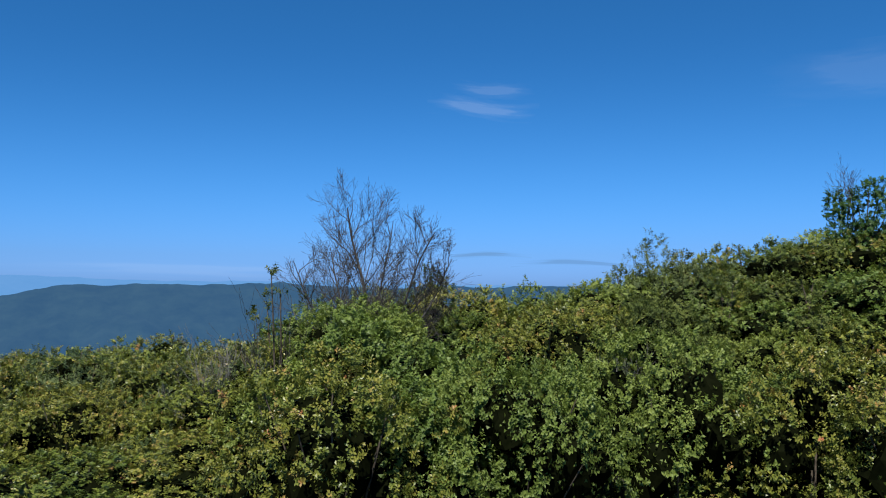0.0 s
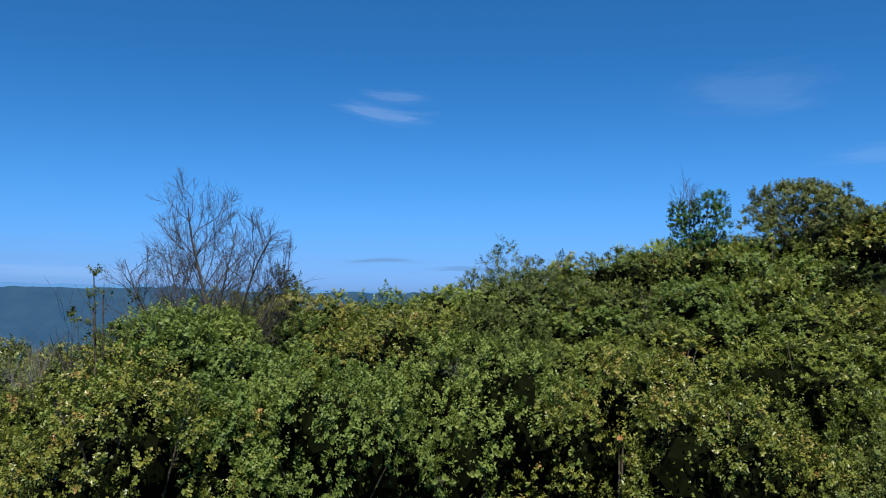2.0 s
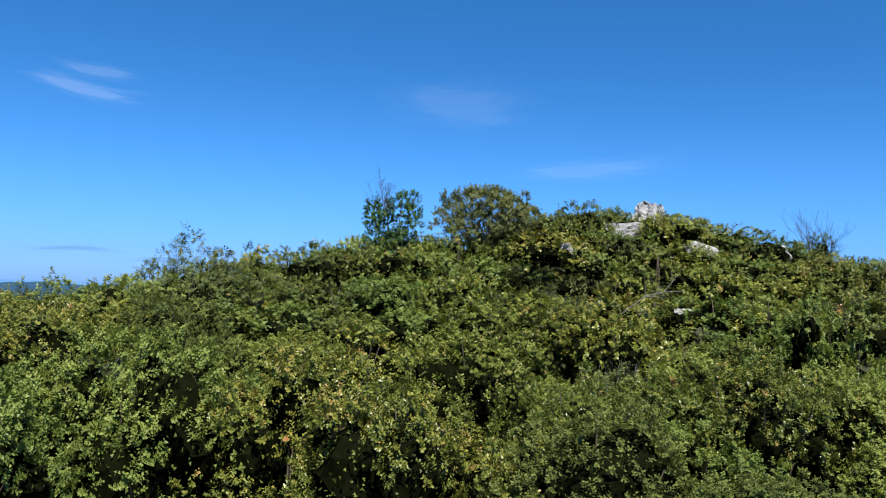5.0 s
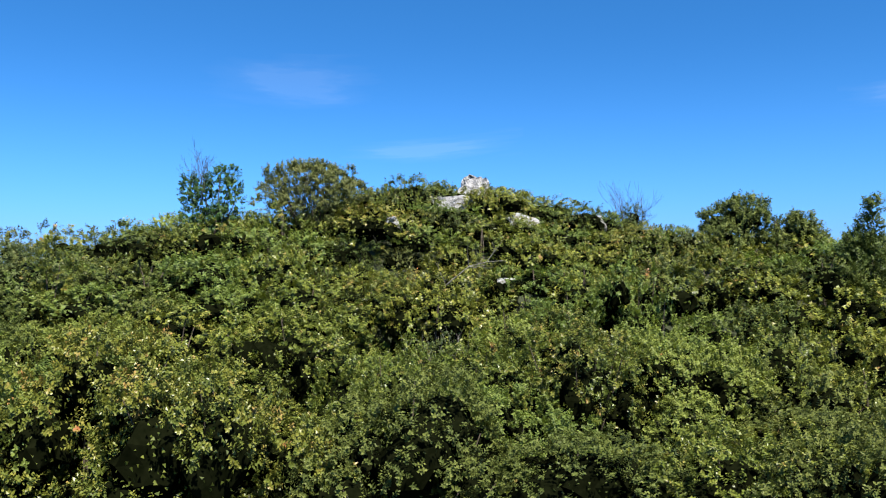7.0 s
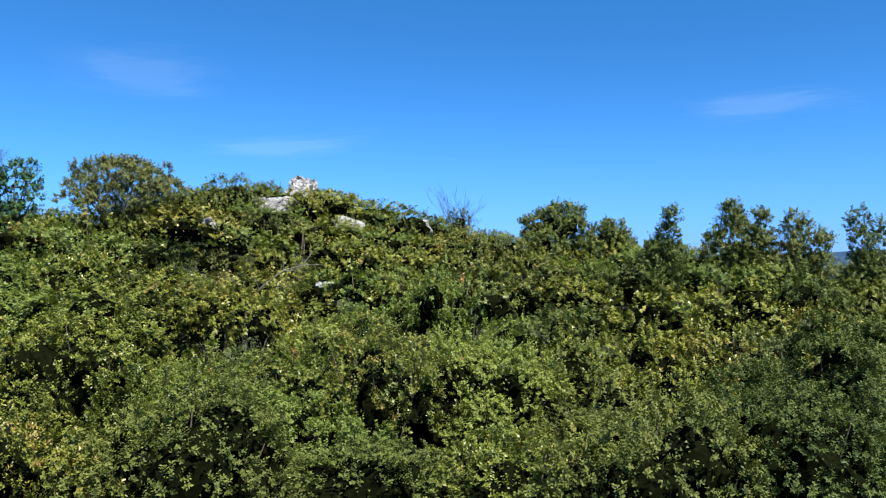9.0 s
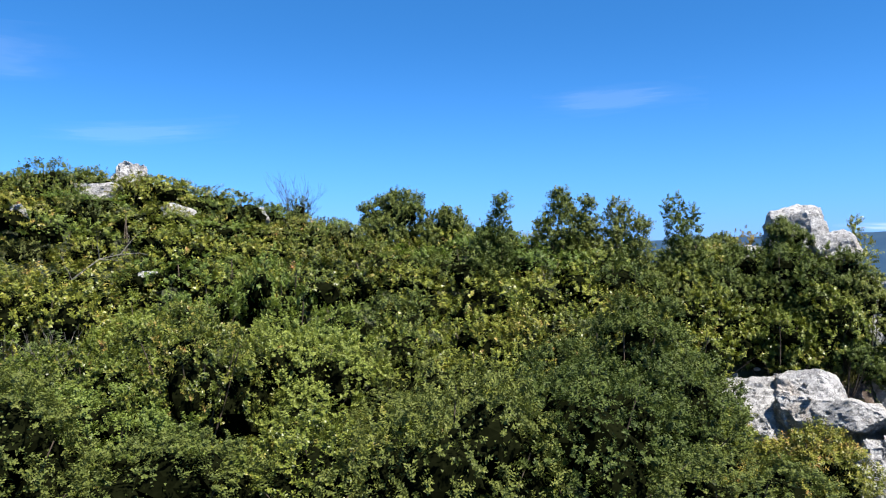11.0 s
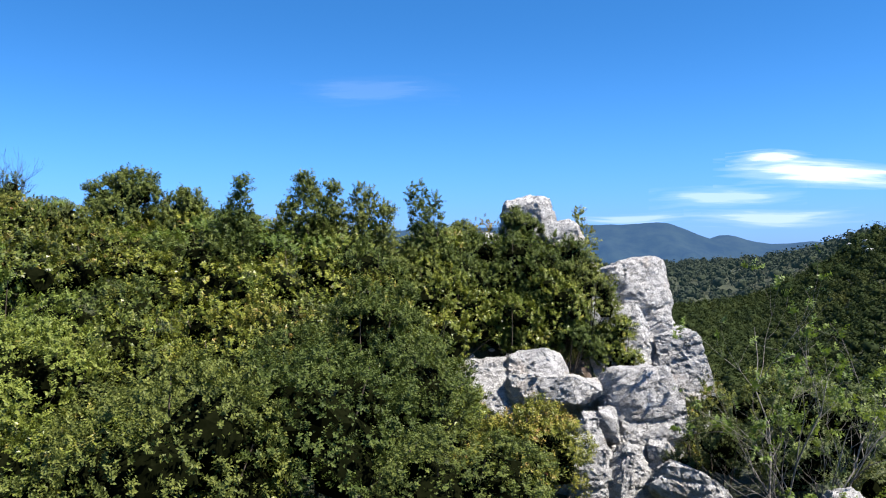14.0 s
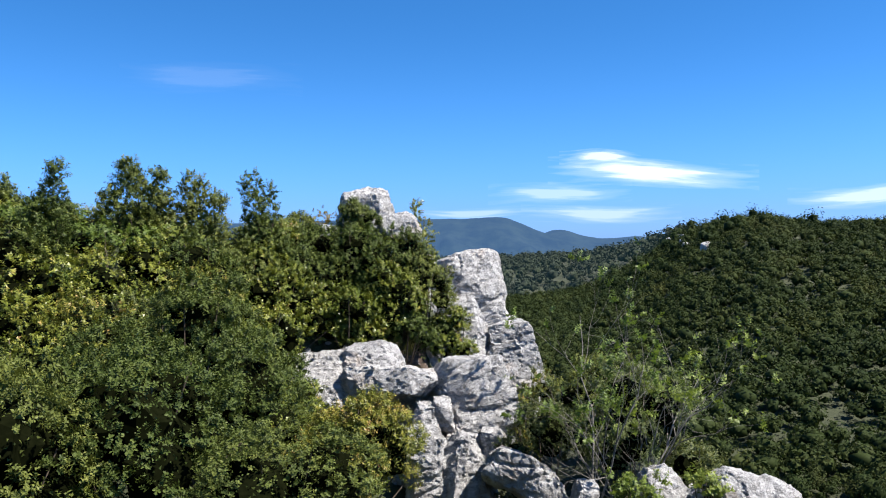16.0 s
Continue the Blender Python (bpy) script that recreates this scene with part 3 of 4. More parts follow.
rng = np.random.default_rng(7)
placed = []
for tries in range(14000):
    d, a = math.sqrt(rng.uniform(8.9 ** 2, 33 ** 2)), math.radians(rng.uniform(-128, 12))
    x, y = 1.5 + d * math.cos(a), -d * math.sin(a)
    if y < -1.5 and x > 14 or y < -3.0 or y < 0.5 and x > 26:
        continue
    space = 1.55 if d < 13.5 else 1.1 if d < 19 else 1.15
    if any((x - u) ** 2 + (y - w) ** 2 < r * r for u, w, r in KEEP_CLEAR) or any((x - u) ** 2 + (y - w) ** 2 < space * space for u, w in placed):
        continue
    g = float(land(x, y))
    H = rng.uniform(1.15, 2.35) if g < 3.5 and d < 13.5 else rng.uniform(1.35, 2.0) if g < 3.5 else rng.uniform(0.8, 1.15)
    if g < 0.8:
        H *= 0.8
    if x < -2.4:
        H = rng.uniform(1.0, 1.5)
    lowly = any((x - u) ** 2 + (y - w) ** 2 < r * r for u, w, r in LOW)
    if lowly:
        H *= 0.62
    if x > 8 and y < -1.08 + 0.077 * (x - 3.1) + 0.8:        # the open strip towards the outcrop
        continue
    if x > 12 and y < -1.08 + 0.24 * (x - 3.1) + 0.5:        # low growth in front of the ledge
        H = min(H, 4.75 - 0.178 * d - g)
    if H < 0.35 or not in_sight(x, y, H):
        continue
    placed.append((x, y))
    zone = noise.noise((x * 0.13, y * 0.13, 0.3)) + 0.25 * rng.normal()
    west = x < 2.5
    kind = rng.choice(list(KINDS), p=[0.22, 0.54, 0.10, 0.06, 0.02, 0.06] if x < -2 else [0.3, 0.22, 0.34, 0.08, 0.02, 0.04] if west else [0.42, 0.02, 0.01, 0.53, 0.01, 0.01] if x > 8 and y < 6.5 and d < 13.5 else [0.56, 0.12, 0.02, 0.28, 0.01, 0.01] if x > 9 and y < 7 else [0.44, 0.18, 0.28, 0.06, 0.02, 0.02] if d < 11 else [0.46, 0.16, 0.26, 0.08, 0.02, 0.02] if d < 15 else [0.38, 0.22, 0.26, 0.08, 0.02, 0.04])
    if math.hypot(x - 9.7, y - 3.0) < 1.6:          # a deep green stand in front of the ledge
        kind = "dark_evergreen_shrub"
    v = int(rng.integers(3 if "box" in kind else 2))
    lod = 0 if d < 11.6 else 1 if d < 16.5 else 2
    w = rng.uniform(0.95, 1.25) * (1.0 if g < 3.5 else 1.08)
    if d < 13.5 and x < 10:          # the near scrub stays below the rise behind it
        H = min(H, 4.72 - g)
    if d < 13.5 and H > 0.9:
        w = rng.uniform(0.85, 1.12)
        plant(kind, KINDS[kind][0], "shrub", "scrub on the hilltop", *PROTO[kind, v, "big"], x, y, rng.uniform(0, 360), (w, w * rng.uniform(0.9, 1.1), H / 1.9), 0.05)
        continue
    crown, stem = PROTO[kind, v][lod] if H > 1.25 else PROTO[kind, v, "low"][lod]
    plant(kind, KINDS[kind][0], "shrub", "scrub on the hilltop", crown, stem, x, y, rng.uniform(0, 360), (w, w * rng.uniform(0.9, 1.1), H / (1.6 if H > 1.25 else 1.05)), 0.25 if lowly else 0.05 if g < 4.3 else 0.28)

for tries in range(6500):        # low cushions in what gaps are left on the hill
    x, y = rng.uniform(-10, 24), rng.uniform(0.7, 18.5)
    if math.hypot(x - 1.5, y) < 9.0:
        continue
    if any((x - u) ** 2 + (y - w) ** 2 < (0.95 * r) ** 2 for u, w, r in KEEP_CLEAR) or any((x - u) ** 2 + (y - w) ** 2 < (0.6 if x > 8 and y > 11 else 0.85) ** 2 for u, w in placed):
        continue
    if not in_sight(x, y, 0.6) and not (x > 8 and 11 < y < 16.5):
        continue
    placed.append((x, y))
    kind = rng.choice(list(KINDS), p=[0.4, 0.2, 0.15, 0.1, 0.05, 0.1])
    crown, stem = PROTO[kind, 0, "low"][2 if y > 12 else 1]
    w = rng.uniform(0.55, 0.72) if math.hypot(x - 1.5, y) > 13.5 else rng.uniform(0.65, 0.85)
    plant(kind, "low cushion of " + KINDS[kind][0].split(" with ")[0].split(" among ")[0] + " in a gap", "shrub", "scrub on the hilltop", crown, stem, x, y, rng.uniform(0, 360), (w, w, rng.uniform(0.5, 0.72) * (1 if w < 0.72 else 1.15)), 0.05 + 0.12 * any((x - u) ** 2 + (y - v) ** 2 < q * q for u, v, q in LOW))

# ---- woods on the valley slopes ----
rng = np.random.default_rng(11)


def wood_clumps(count, a0, a1, d0, d1, cards, height, size, seed, shape=ICO1):
    rng = np.random.default_rng(seed)
    d = np.sqrt(rng.uniform(d0 * d0, d1 * d1, count))
    a = np.radians(rng.uniform(a0, a1, count))
    x, y = CX + d * np.cos(a), CY - d * np.sin(a)
    keep = ~((x < 30) & (y > -9) & (x > -12) & (y < 24))
    x, y = x[keep], y[keep]
    h = height * rng.uniform(0.4, 1.35, len(x)) ** 1.2
    r = h * rng.uniform(0.36, 0.68, len(x))
    z = land(x, y)
    dirs = unit(rng.normal(size=(len(x), cards, 3)))
    dirs[..., 2] = np.abs(dirs[..., 2]) * 1.1 - 0.25
    rad = rng.uniform(0.4, 1.0, (len(x), cards, 1)) * (1 + 0.22 * np.sin(dirs[..., :1] * 5 + x[:, None, None]) * np.sin(dirs[..., 1:2] * 5 + y[:, None, None]))
    P = np.stack([x, y, z + h * 0.5], -1)[:, None] + dirs * rad * np.stack([r, r, h * 0.5], -1)[:, None]
    N = unit(dirs + rng.normal(size=dirs.shape) * 0.35 + np.array([0, 0, 0.25]))
    V, F = leaf_cards(P.reshape(-1, 3), N.reshape(-1, 3), size, size * 0.8, rng)
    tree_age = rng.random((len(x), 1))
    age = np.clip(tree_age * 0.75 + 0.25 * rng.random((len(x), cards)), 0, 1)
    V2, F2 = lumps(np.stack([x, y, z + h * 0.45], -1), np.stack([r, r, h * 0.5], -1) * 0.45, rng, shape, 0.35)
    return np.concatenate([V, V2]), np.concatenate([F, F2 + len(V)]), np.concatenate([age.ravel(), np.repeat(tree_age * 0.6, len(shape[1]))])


# the far wood's haze is a faint blue-grey glow in its material
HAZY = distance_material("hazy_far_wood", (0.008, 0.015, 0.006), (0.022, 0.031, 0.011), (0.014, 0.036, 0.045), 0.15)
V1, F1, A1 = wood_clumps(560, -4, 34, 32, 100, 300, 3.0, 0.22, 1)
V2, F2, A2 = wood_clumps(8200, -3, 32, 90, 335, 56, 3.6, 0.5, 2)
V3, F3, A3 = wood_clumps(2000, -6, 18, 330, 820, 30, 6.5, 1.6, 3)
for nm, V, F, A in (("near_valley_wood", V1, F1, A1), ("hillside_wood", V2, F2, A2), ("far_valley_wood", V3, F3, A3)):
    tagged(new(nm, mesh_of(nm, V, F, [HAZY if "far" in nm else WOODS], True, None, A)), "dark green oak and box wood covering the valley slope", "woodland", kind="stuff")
V, F, A = wood_clumps(500, -128, -78, 24, 90, 120, 2.0, 0.32, 4)
tagged(new("plateau_scrub", mesh_of("plateau_scrub", V, F, [OAK], True, None, A)), "low green scrub falling away beyond the plateau edge", "scrub", kind="stuff")


# ---- far mountains ----
def mountain(name, label, a0, a1, dist, profile, low, mat, rough, seed):
    """A long ridge seen across the valley: profile gives the crest's height in degrees over the plan bearing."""
    nu, nv = 260, 24
    A = np.linspace(a0, a1, nu)
    e = np.interp(A, *zip(*profile))
    e = np.convolve(np.pad(e, 4, mode="edge"), np.ones(9) / 9, mode="valid")
    e += np.array([rough * noise.fractal((v * 0.9, seed, 0), 1.0, 2.1, 5) for v in A])
    V = []
    for ang, el in zip(A, e):
        for k in range(nv):
            f = k / (nv - 1)
            dd = dist * (0.62 + 0.38 * f)
            hh = low + (dist * math.tan(radians(el)) - low) * f ** 1.25
            hh += 30 * noise.fractal((ang * 0.5 + f * 0.6, f * 5, seed), 1.0, 2.0, 5) * math.sin(f * 3.1)
            V.append((CX + dd * math.cos(radians(ang)), CY - dd * math.sin(radians(ang)), 5 + hh))
    ob = new(name, mesh_of(name, np.array(V), grid_faces(nu, nv), [mat], True))
    return tagged(ob, label, "mountain", kind="structure")


# ridge haze is blue emission in each material, strongest on the pale range
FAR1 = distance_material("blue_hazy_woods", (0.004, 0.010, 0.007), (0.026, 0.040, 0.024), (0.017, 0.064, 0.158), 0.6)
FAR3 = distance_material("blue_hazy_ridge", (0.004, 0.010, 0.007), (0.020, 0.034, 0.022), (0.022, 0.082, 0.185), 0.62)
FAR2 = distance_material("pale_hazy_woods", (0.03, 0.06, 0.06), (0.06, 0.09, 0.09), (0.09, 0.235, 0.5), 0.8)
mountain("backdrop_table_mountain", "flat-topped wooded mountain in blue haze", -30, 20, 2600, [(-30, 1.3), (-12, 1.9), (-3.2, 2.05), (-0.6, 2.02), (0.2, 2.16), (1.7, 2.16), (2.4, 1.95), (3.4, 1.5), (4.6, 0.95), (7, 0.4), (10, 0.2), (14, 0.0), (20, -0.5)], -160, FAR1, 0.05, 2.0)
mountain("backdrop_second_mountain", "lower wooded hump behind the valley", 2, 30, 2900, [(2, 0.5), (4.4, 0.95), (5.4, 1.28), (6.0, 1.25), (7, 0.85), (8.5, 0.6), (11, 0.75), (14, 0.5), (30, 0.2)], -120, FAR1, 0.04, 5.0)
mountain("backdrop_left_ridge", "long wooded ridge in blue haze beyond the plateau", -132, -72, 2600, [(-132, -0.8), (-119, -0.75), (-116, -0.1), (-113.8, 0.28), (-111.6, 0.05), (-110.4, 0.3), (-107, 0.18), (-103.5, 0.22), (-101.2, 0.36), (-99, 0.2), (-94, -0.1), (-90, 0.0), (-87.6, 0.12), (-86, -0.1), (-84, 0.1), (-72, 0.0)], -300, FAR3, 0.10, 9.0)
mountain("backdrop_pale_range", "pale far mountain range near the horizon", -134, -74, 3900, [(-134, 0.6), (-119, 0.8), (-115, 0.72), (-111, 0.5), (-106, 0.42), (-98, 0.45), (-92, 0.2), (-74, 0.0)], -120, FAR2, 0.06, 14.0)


# ---- clouds ----
def cloud(label, bearing, height, width, tall, thick, seed, lean=0.0, dist=3600):
    nu, nv = 16, 8
    V, UV = [], []
    for i in range(nu):
        for k in range(nv):
            u, w = i / (nu - 1), k / (nv - 1)
            a = bearing + (u - 0.5) * width
            e = height + (w - 0.5) * tall + (u - 0.5) * lean
            V.append((CX + dist * math.cos(radians(a)), CY - dist * math.sin(radians(a)), 5 + dist * math.tan(radians(e)) + 9 * math.sin(u * 5 + seed)))
            UV.append((u, w))
    me = mesh_of("cloud", np.array(V), grid_faces(nu, nv), [cloud_material("cloud_wisp", thick, seed, (0.10, 0.21, 0.40) if "grey" in label else (0.54, 0.58, 0.65))], True)
    lay = me.uv_layers.new()
    for lp in me.loops:
        lay.data[lp.index].uv = UV[lp.vertex_index]
    ob = new("backdrop_cloud", me)
    ob.visible_shadow = False
    return tagged(ob, label, "cloud", "clouds", "structure")


# ---- rocks ----
def rock_mesh(size, seed, corners=16, mesh=0.055, joints=7, groove=0.065, rough=0.036, square=9, taper=1.0):
    """An angular weathered block: the hull of a few corners, worn at the edges, split by joints and bedding, with pitted faces."""
    rng = np.random.default_rng(seed)
    half = np.array(size) * 0.5
    rough, groove = rough * min(1.0, max(half) / 0.9), groove * min(1.0, max(half) / 0.7)
    d = unit(rng.normal(size=(corners, 3)))
    d = np.concatenate([d, unit(np.array([[a, b, c] for a in (-1, 1) for b in (-1, 1) for c in (-1, 1)]) + rng.normal(size=(8, 3)) * 0.3)])
    d = d / ((np.abs(d) ** square).sum(1, keepdims=True) ** (1 / square)) * rng.uniform(0.84, 1.02, (len(d), 1))
    d[:, :2] *= (1 + (taper - 1) * np.clip((d[:, 2:] + 1) / 2, 0, 1))
    bm = bmesh.new()
    for p in d * half:
        bm.verts.new(p)
    hull = bmesh.ops.convex_hull(bm, input=bm.verts)
    bmesh.ops.delete(bm, geom=[v for v in bm.verts if not v.link_faces], context="VERTS")
    step = max(mesh * max(half) ** 0.5, 0.045)
    for _ in range(7):
        long = [e for e in bm.edges if e.calc_length() > step * 1.5]
        if not long:
            break
        bmesh.ops.subdivide_edges(bm, edges=long, cuts=1)
        bmesh.ops.triangulate(bm, faces=bm.faces)
    for _ in range(1):
        bmesh.ops.smooth_vert(bm, verts=bm.verts, factor=0.5, use_axis_x=True, use_axis_y=True, use_axis_z=True)
    bm.normal_update()
    planes = []
    for k in range(joints):         # one set lies with the bedding, the others stand
        n = unit(np.array([0.3, 0.35, 1.0]) + rng.normal(size=3) * 0.35) if k % 3 == 0 else unit(rng.normal(size=3) * np.array([1, 1, 0.45]))
        planes.append((Vector(n), rng.uniform(-0.7, 0.7) * np.abs(half * n).sum() * 0.8, groove * rng.uniform(0.4, 1.2), rng.uniform(-0.04, 0.04)))
    shift = Vector((seed * 3.7, seed * 1.3, 0))
    moved = []
    for v in bm.verts:
        q = v.co + shift
        w = q + noise.noise_vector(q * 1.5) * 0.16
        h = rough * noise.fractal(q * 1.2, 0.9, 2.1, 3) + rough * 0.75 * noise.fractal(Vector((q.x, q.y, q.z * 1.8)) * 7.0, 0.6, 2.2, 3)
        dist, pts = noise.voronoi(Vector((w.x, w.y, w.z * 1.6)) * 1.7)
        h += rough * 0.9 * (noise.cell(pts[0] * 9.1) - 0.5) - rough * 0.5 * max(0, 1 - (dist[1] - dist[0]) / 0.08)
        for n, o, g, s in planes:
            t = (w - shift).dot(n) - o
            h += (s if t > 0 else -s) - g * math.exp(-((t / 0.05) ** 2))
        moved.append(v.co + v.normal * h)
    for v, co in zip(bm.verts, moved):
        v.co = co
    bm.normal_update()
    for f in bm.faces:
        f.smooth = True
    for e in bm.edges:              # crisp broken edges
        e.smooth = e.calc_face_angle(0.0) < 0.36
    me = bpy.data.meshes.new("rock")
    bm.to_mesh(me)
    bm.free()
    me.materials.append(ROCK)
    return me


def rock(name, label, at, size, seed, turn=0.0, tip=(0, 0), group="limestone rocks", **shape):
    ob = new(name, rock_mesh(size, seed, **shape))
    ob.matrix_world = pose(*at, tip[0], tip[1], turn)
    return tagged(ob, label, "rock", group)


OUT = "limestone outcrop at the cliff edge"
for name, label, at, size, seed, corners, tip, taper, joints, turn in [
    ("boulder", "big grey limestone boulder with a flat pinkish top", (27.20, 2.36, 5.60), (2.56, 2.02, 1.98), 60, 22, (-4, 0), 0.78, 2, 12),
    ("boulder", "pale limestone block leaning on the big boulder", (26.25, 1.22, 5.19), (1.62, 1.28, 1.04), 61, 13, (-18, 8), 0.8, 1, -10),
    ("rock", "small grey limestone rock beside the boulder", (26.08, 3.20, 5.00), (1.35, 1.02, 1.11), 62, 14, (0, 0), 0.8, 2, 5),
    ("cliff_block", "weathered limestone pillar split by joints", (29.50, -0.77, 3.22), (2.56, 2.3, 2.75), 63, 18, (-3, 0), 1.0, 9, 8),
    ("cliff_block", "sloping pale limestone slab below the pillar", (27.27, -0.63, 1.67), (3.24, 2.55, 3.50), 65, 18, (-16, 24), 0.85, 4, -14),
    ("cliff_block", "pale limestone block above the ledge", (25.26, 0.06, 1.86), (2.03, 1.08, 1.56), 66, 14, (-8, 14), 0.8, 3, 10),
    ("cliff_block", "squared limestone block overhanging the valley", (26.66, -1.97, 1.62), (2.03, 1.76, 2.70), 67, 16, (-10, 6), 0.8, 6, 10),
    ("cliff_block", "lower limestone block at the lip of the drop", (27.09, -2.31, 0.49), (2.16, 1.17, 2.75), 68, 14, (-6, 0), 0.9, 4, 0),
    ("limestone_slab", "broad light grey slab strewn with rubble", (23.17, 3.0, 0.9), (3.24, 2.6, 2.06), 69, 18, (-4, 30), 0.92, 2, -6),
    ("limestone_slab", "rounded grey limestone slab split by joints", (23.33, 1.59, 1.78), (2.29, 1.96, 1.25), 70, 20, (-6, 16), 0.72, 2, 8),
    ("limestone_slab", "long grey limestone slab with an undercut edge", (22.59, 1.04, 1.50), (2.16, 2.55, 0.89), 71, 18, (-3, 10), 0.88, 2, -5),
    ("cliff_block", "bulging limestone buttress rising to the ledge", (23.30, -0.79, 0.99), (2.97, 2.41, 2.45), 72, 20, (-12, 14), 0.74, 4, 14),
    ("cliff_block", "lower part of the limestone buttress", (23.10, -0.92, 0.28), (2.56, 1.89, 1.62), 73, 16, (0, 6), 0.95, 5, 0),
    ("cliff_block", "recessed limestone face under the ledge", (23.59, 1.15, 0.27), (2.16, 3.54, 2.51), 74, 18, (0, 0), 0.95, 5, 0),
    ("rock", "fractured limestone lump under the ledge", (21.65, 0.22, 0.76), (1.22, 0.94, 1.16), 75, 14, (6, 8), 0.75, 3, 0),
    ("rock", "small limestone lump wedged in the cleft", (21.88, -0.20, 0.90), (0.94, 0.56, 0.96), 76, 12, (-4, 0), 0.8, 2, 10),
    ("rock", "limestone lump below the cleft", (21.31, 0.36, 0.35), (1.08, 0.95, 0.82), 77, 14, (0, 10), 0.8, 2, 0),
    ("cliff_block", "foot of the limestone buttress cracked into lumps", (21.39, 0.14, -0.33), (1.76, 0.98, 1.94), 78, 16, (4, 8), 0.85, 5, 5),
    ("cliff_block", "pale rounded limestone at the foot of the buttress", (21.36, -0.78, -0.44), (2.03, 1.45, 2.23), 79, 18, (-8, 12), 0.72, 4, -8),
    ("rock", "limestone lump beside the foot of the buttress", (21.85, -1.36, 0.16), (1.22, 0.81, 1.08), 84, 14, (-10, 0), 0.8, 2, 0),
    ("limestone_slab", "tilted pale limestone slab below the cliff", (20.56, -2.09, -0.19), (2.03, 2.27, 0.95), 80, 16, (26, 10), 0.85, 3, 6),
    ("rock", "grey limestone rock at the edge of the drop", (19.29, -4.70, -0.27), (1.76, 1.25, 1.36), 81, 16, (-8, 8), 0.75, 4, 0),
    ("rock", "low pale limestone rock at the edge of the drop", (18.93, -6.12, -0.17), (2.29, 2.3, 1.24), 82, 20, (19, 6), 0.75, 4, -6),
    ("rock", "small limestone lump beside the tilted slab", (19.68, -3.23, -0.28), (0.94, 0.56, 0.76), 83, 12, (10, 0), 0.8, 1, 0),
    ("bedrock", "grey limestone bedrock under the boulder", (27.2, 1.7, 3.3), (3.0, 3.6, 2.8), 90, 20, (0, 0), 0.9, 6, 0),
    ("bedrock", "sloping grey limestone bedrock of the outcrop", (25.2, 0.4, -0.6), (5.0, 3.0, 3.4), 91, 24, (0, 20), 0.9, 6, 0),
    ("bedrock", "grey limestone bedrock at the cliff edge", (28.2, -0.9, 0.6), (3.2, 2.2, 3.6), 92, 20, (0, 5), 0.9, 6, 0),
    ("bedrock", "low limestone bedrock at the foot of the ledge", (22.6, 0.6, -1.6), (3.0, 3.8, 3.0), 93, 24, (0, 10), 0.9, 6, 0),
]:
    rock(name, label, at, size, seed, turn, tip, OUT, corners=corners, joints=min(joints, 4), groove=0.045, taper=taper, square=6 if name == "boulder" else 10, mesh=0.1 if name == "bedrock" else 0.05)

TOP = "rocks on the hilltop"
rock("rock", "pinkish limestone crag crowning the hilltop", (16.65, 17.2, 7.3), (1.1, 1.6, 1.05), 48, 44, (6, 6), TOP, rough=0.035, taper=0.48, square=6)
rock("rock", "whitish limestone slab among the shrubs", (15.0, 16.3, 6.78), (0.8, 1.5, 0.46), 42, 50, (0, 0), TOP, rough=0.022, taper=0.75, joints=0)
rock("rock", "small white rock among the shrubs", (12.3, 15.05, 6.06), (0.4, 0.42, 0.4), 43, 30, (0, 0), TOP, rough=0.022, joints=1, taper=0.7)
rock("rock", "tilted white limestone slab on the slope", (16.2, 14.9, 6.22), (0.65, 1.2, 0.5), 44, 45, (12, 0), TOP, rough=0.022, joints=2, taper=0.7)
rock("rock", "small white rock on the slope", (18.2, 14.1, 6.3), (0.45, 0.6, 0.5), 45, 40, (0, 0), TOP, rough=0.022, joints=1, taper=0.7)
rock("rock", "white limestone rock between the bushes", (13.65, 12.8, 4.62), (0.5, 0.6, 0.6), 46, 40, (0, 0), TOP, rough=0.022, joints=1, taper=0.75)


# ---- plants set one by one ----
def special(name, label, category, lobes, n, leaf, mat, x, y, seed, group="", lw=0.62, stem_mat=BARK, sink=0.05, turn=0.0, core=0.05, count=9, z=None, extra=(), inside=0.12):
    crown = crown_mesh(name + "_crown", lobes, int(n * (3.6 if "column" in name else 2.6 if "evergreen" in name else 1.4)), leaf * 0.82, leaf * 0.82 * lw, seed, mat, core, inside=inside, folded=leaf < 0.06)
    ob = plant(name, label, category, group, crown, stem_mesh(name + "_stem", lobes, seed, stem_mat, count), x, y, turn, (1, 1, 1), sink, z)
    for part_name, stems, mat2 in extra:
        for paths in stems:
            V, F = tubes(paths, 3)
            new(part_name, mesh_of(part_name, V, F, [mat2], True)).parent = ob
    return ob


def domed(R, H, count, top, seed, size=1.0):
    return dome_lobes(np.random.default_rng(seed), R, H, count, top, size)


def twigs(seed, count, height, spread, radius=0.012, depth=2, foot=(0, 0, 0), lift=0.12):
    """Thin bare stems rising from the foot."""
    r = np.random.default_rng(seed)
    paths = []
    for _ in range(count):
        way = np.array([r.normal() * spread, r.normal() * spread, 1.0])
        paths.append(branching(r, np.array(foot) + r.normal(size=3) * np.array([0.08, 0.08, 0]), way, height * r.uniform(0.7, 1.0), radius, depth, 0.7, (3, 6), None, 0.14, lift))
    return paths


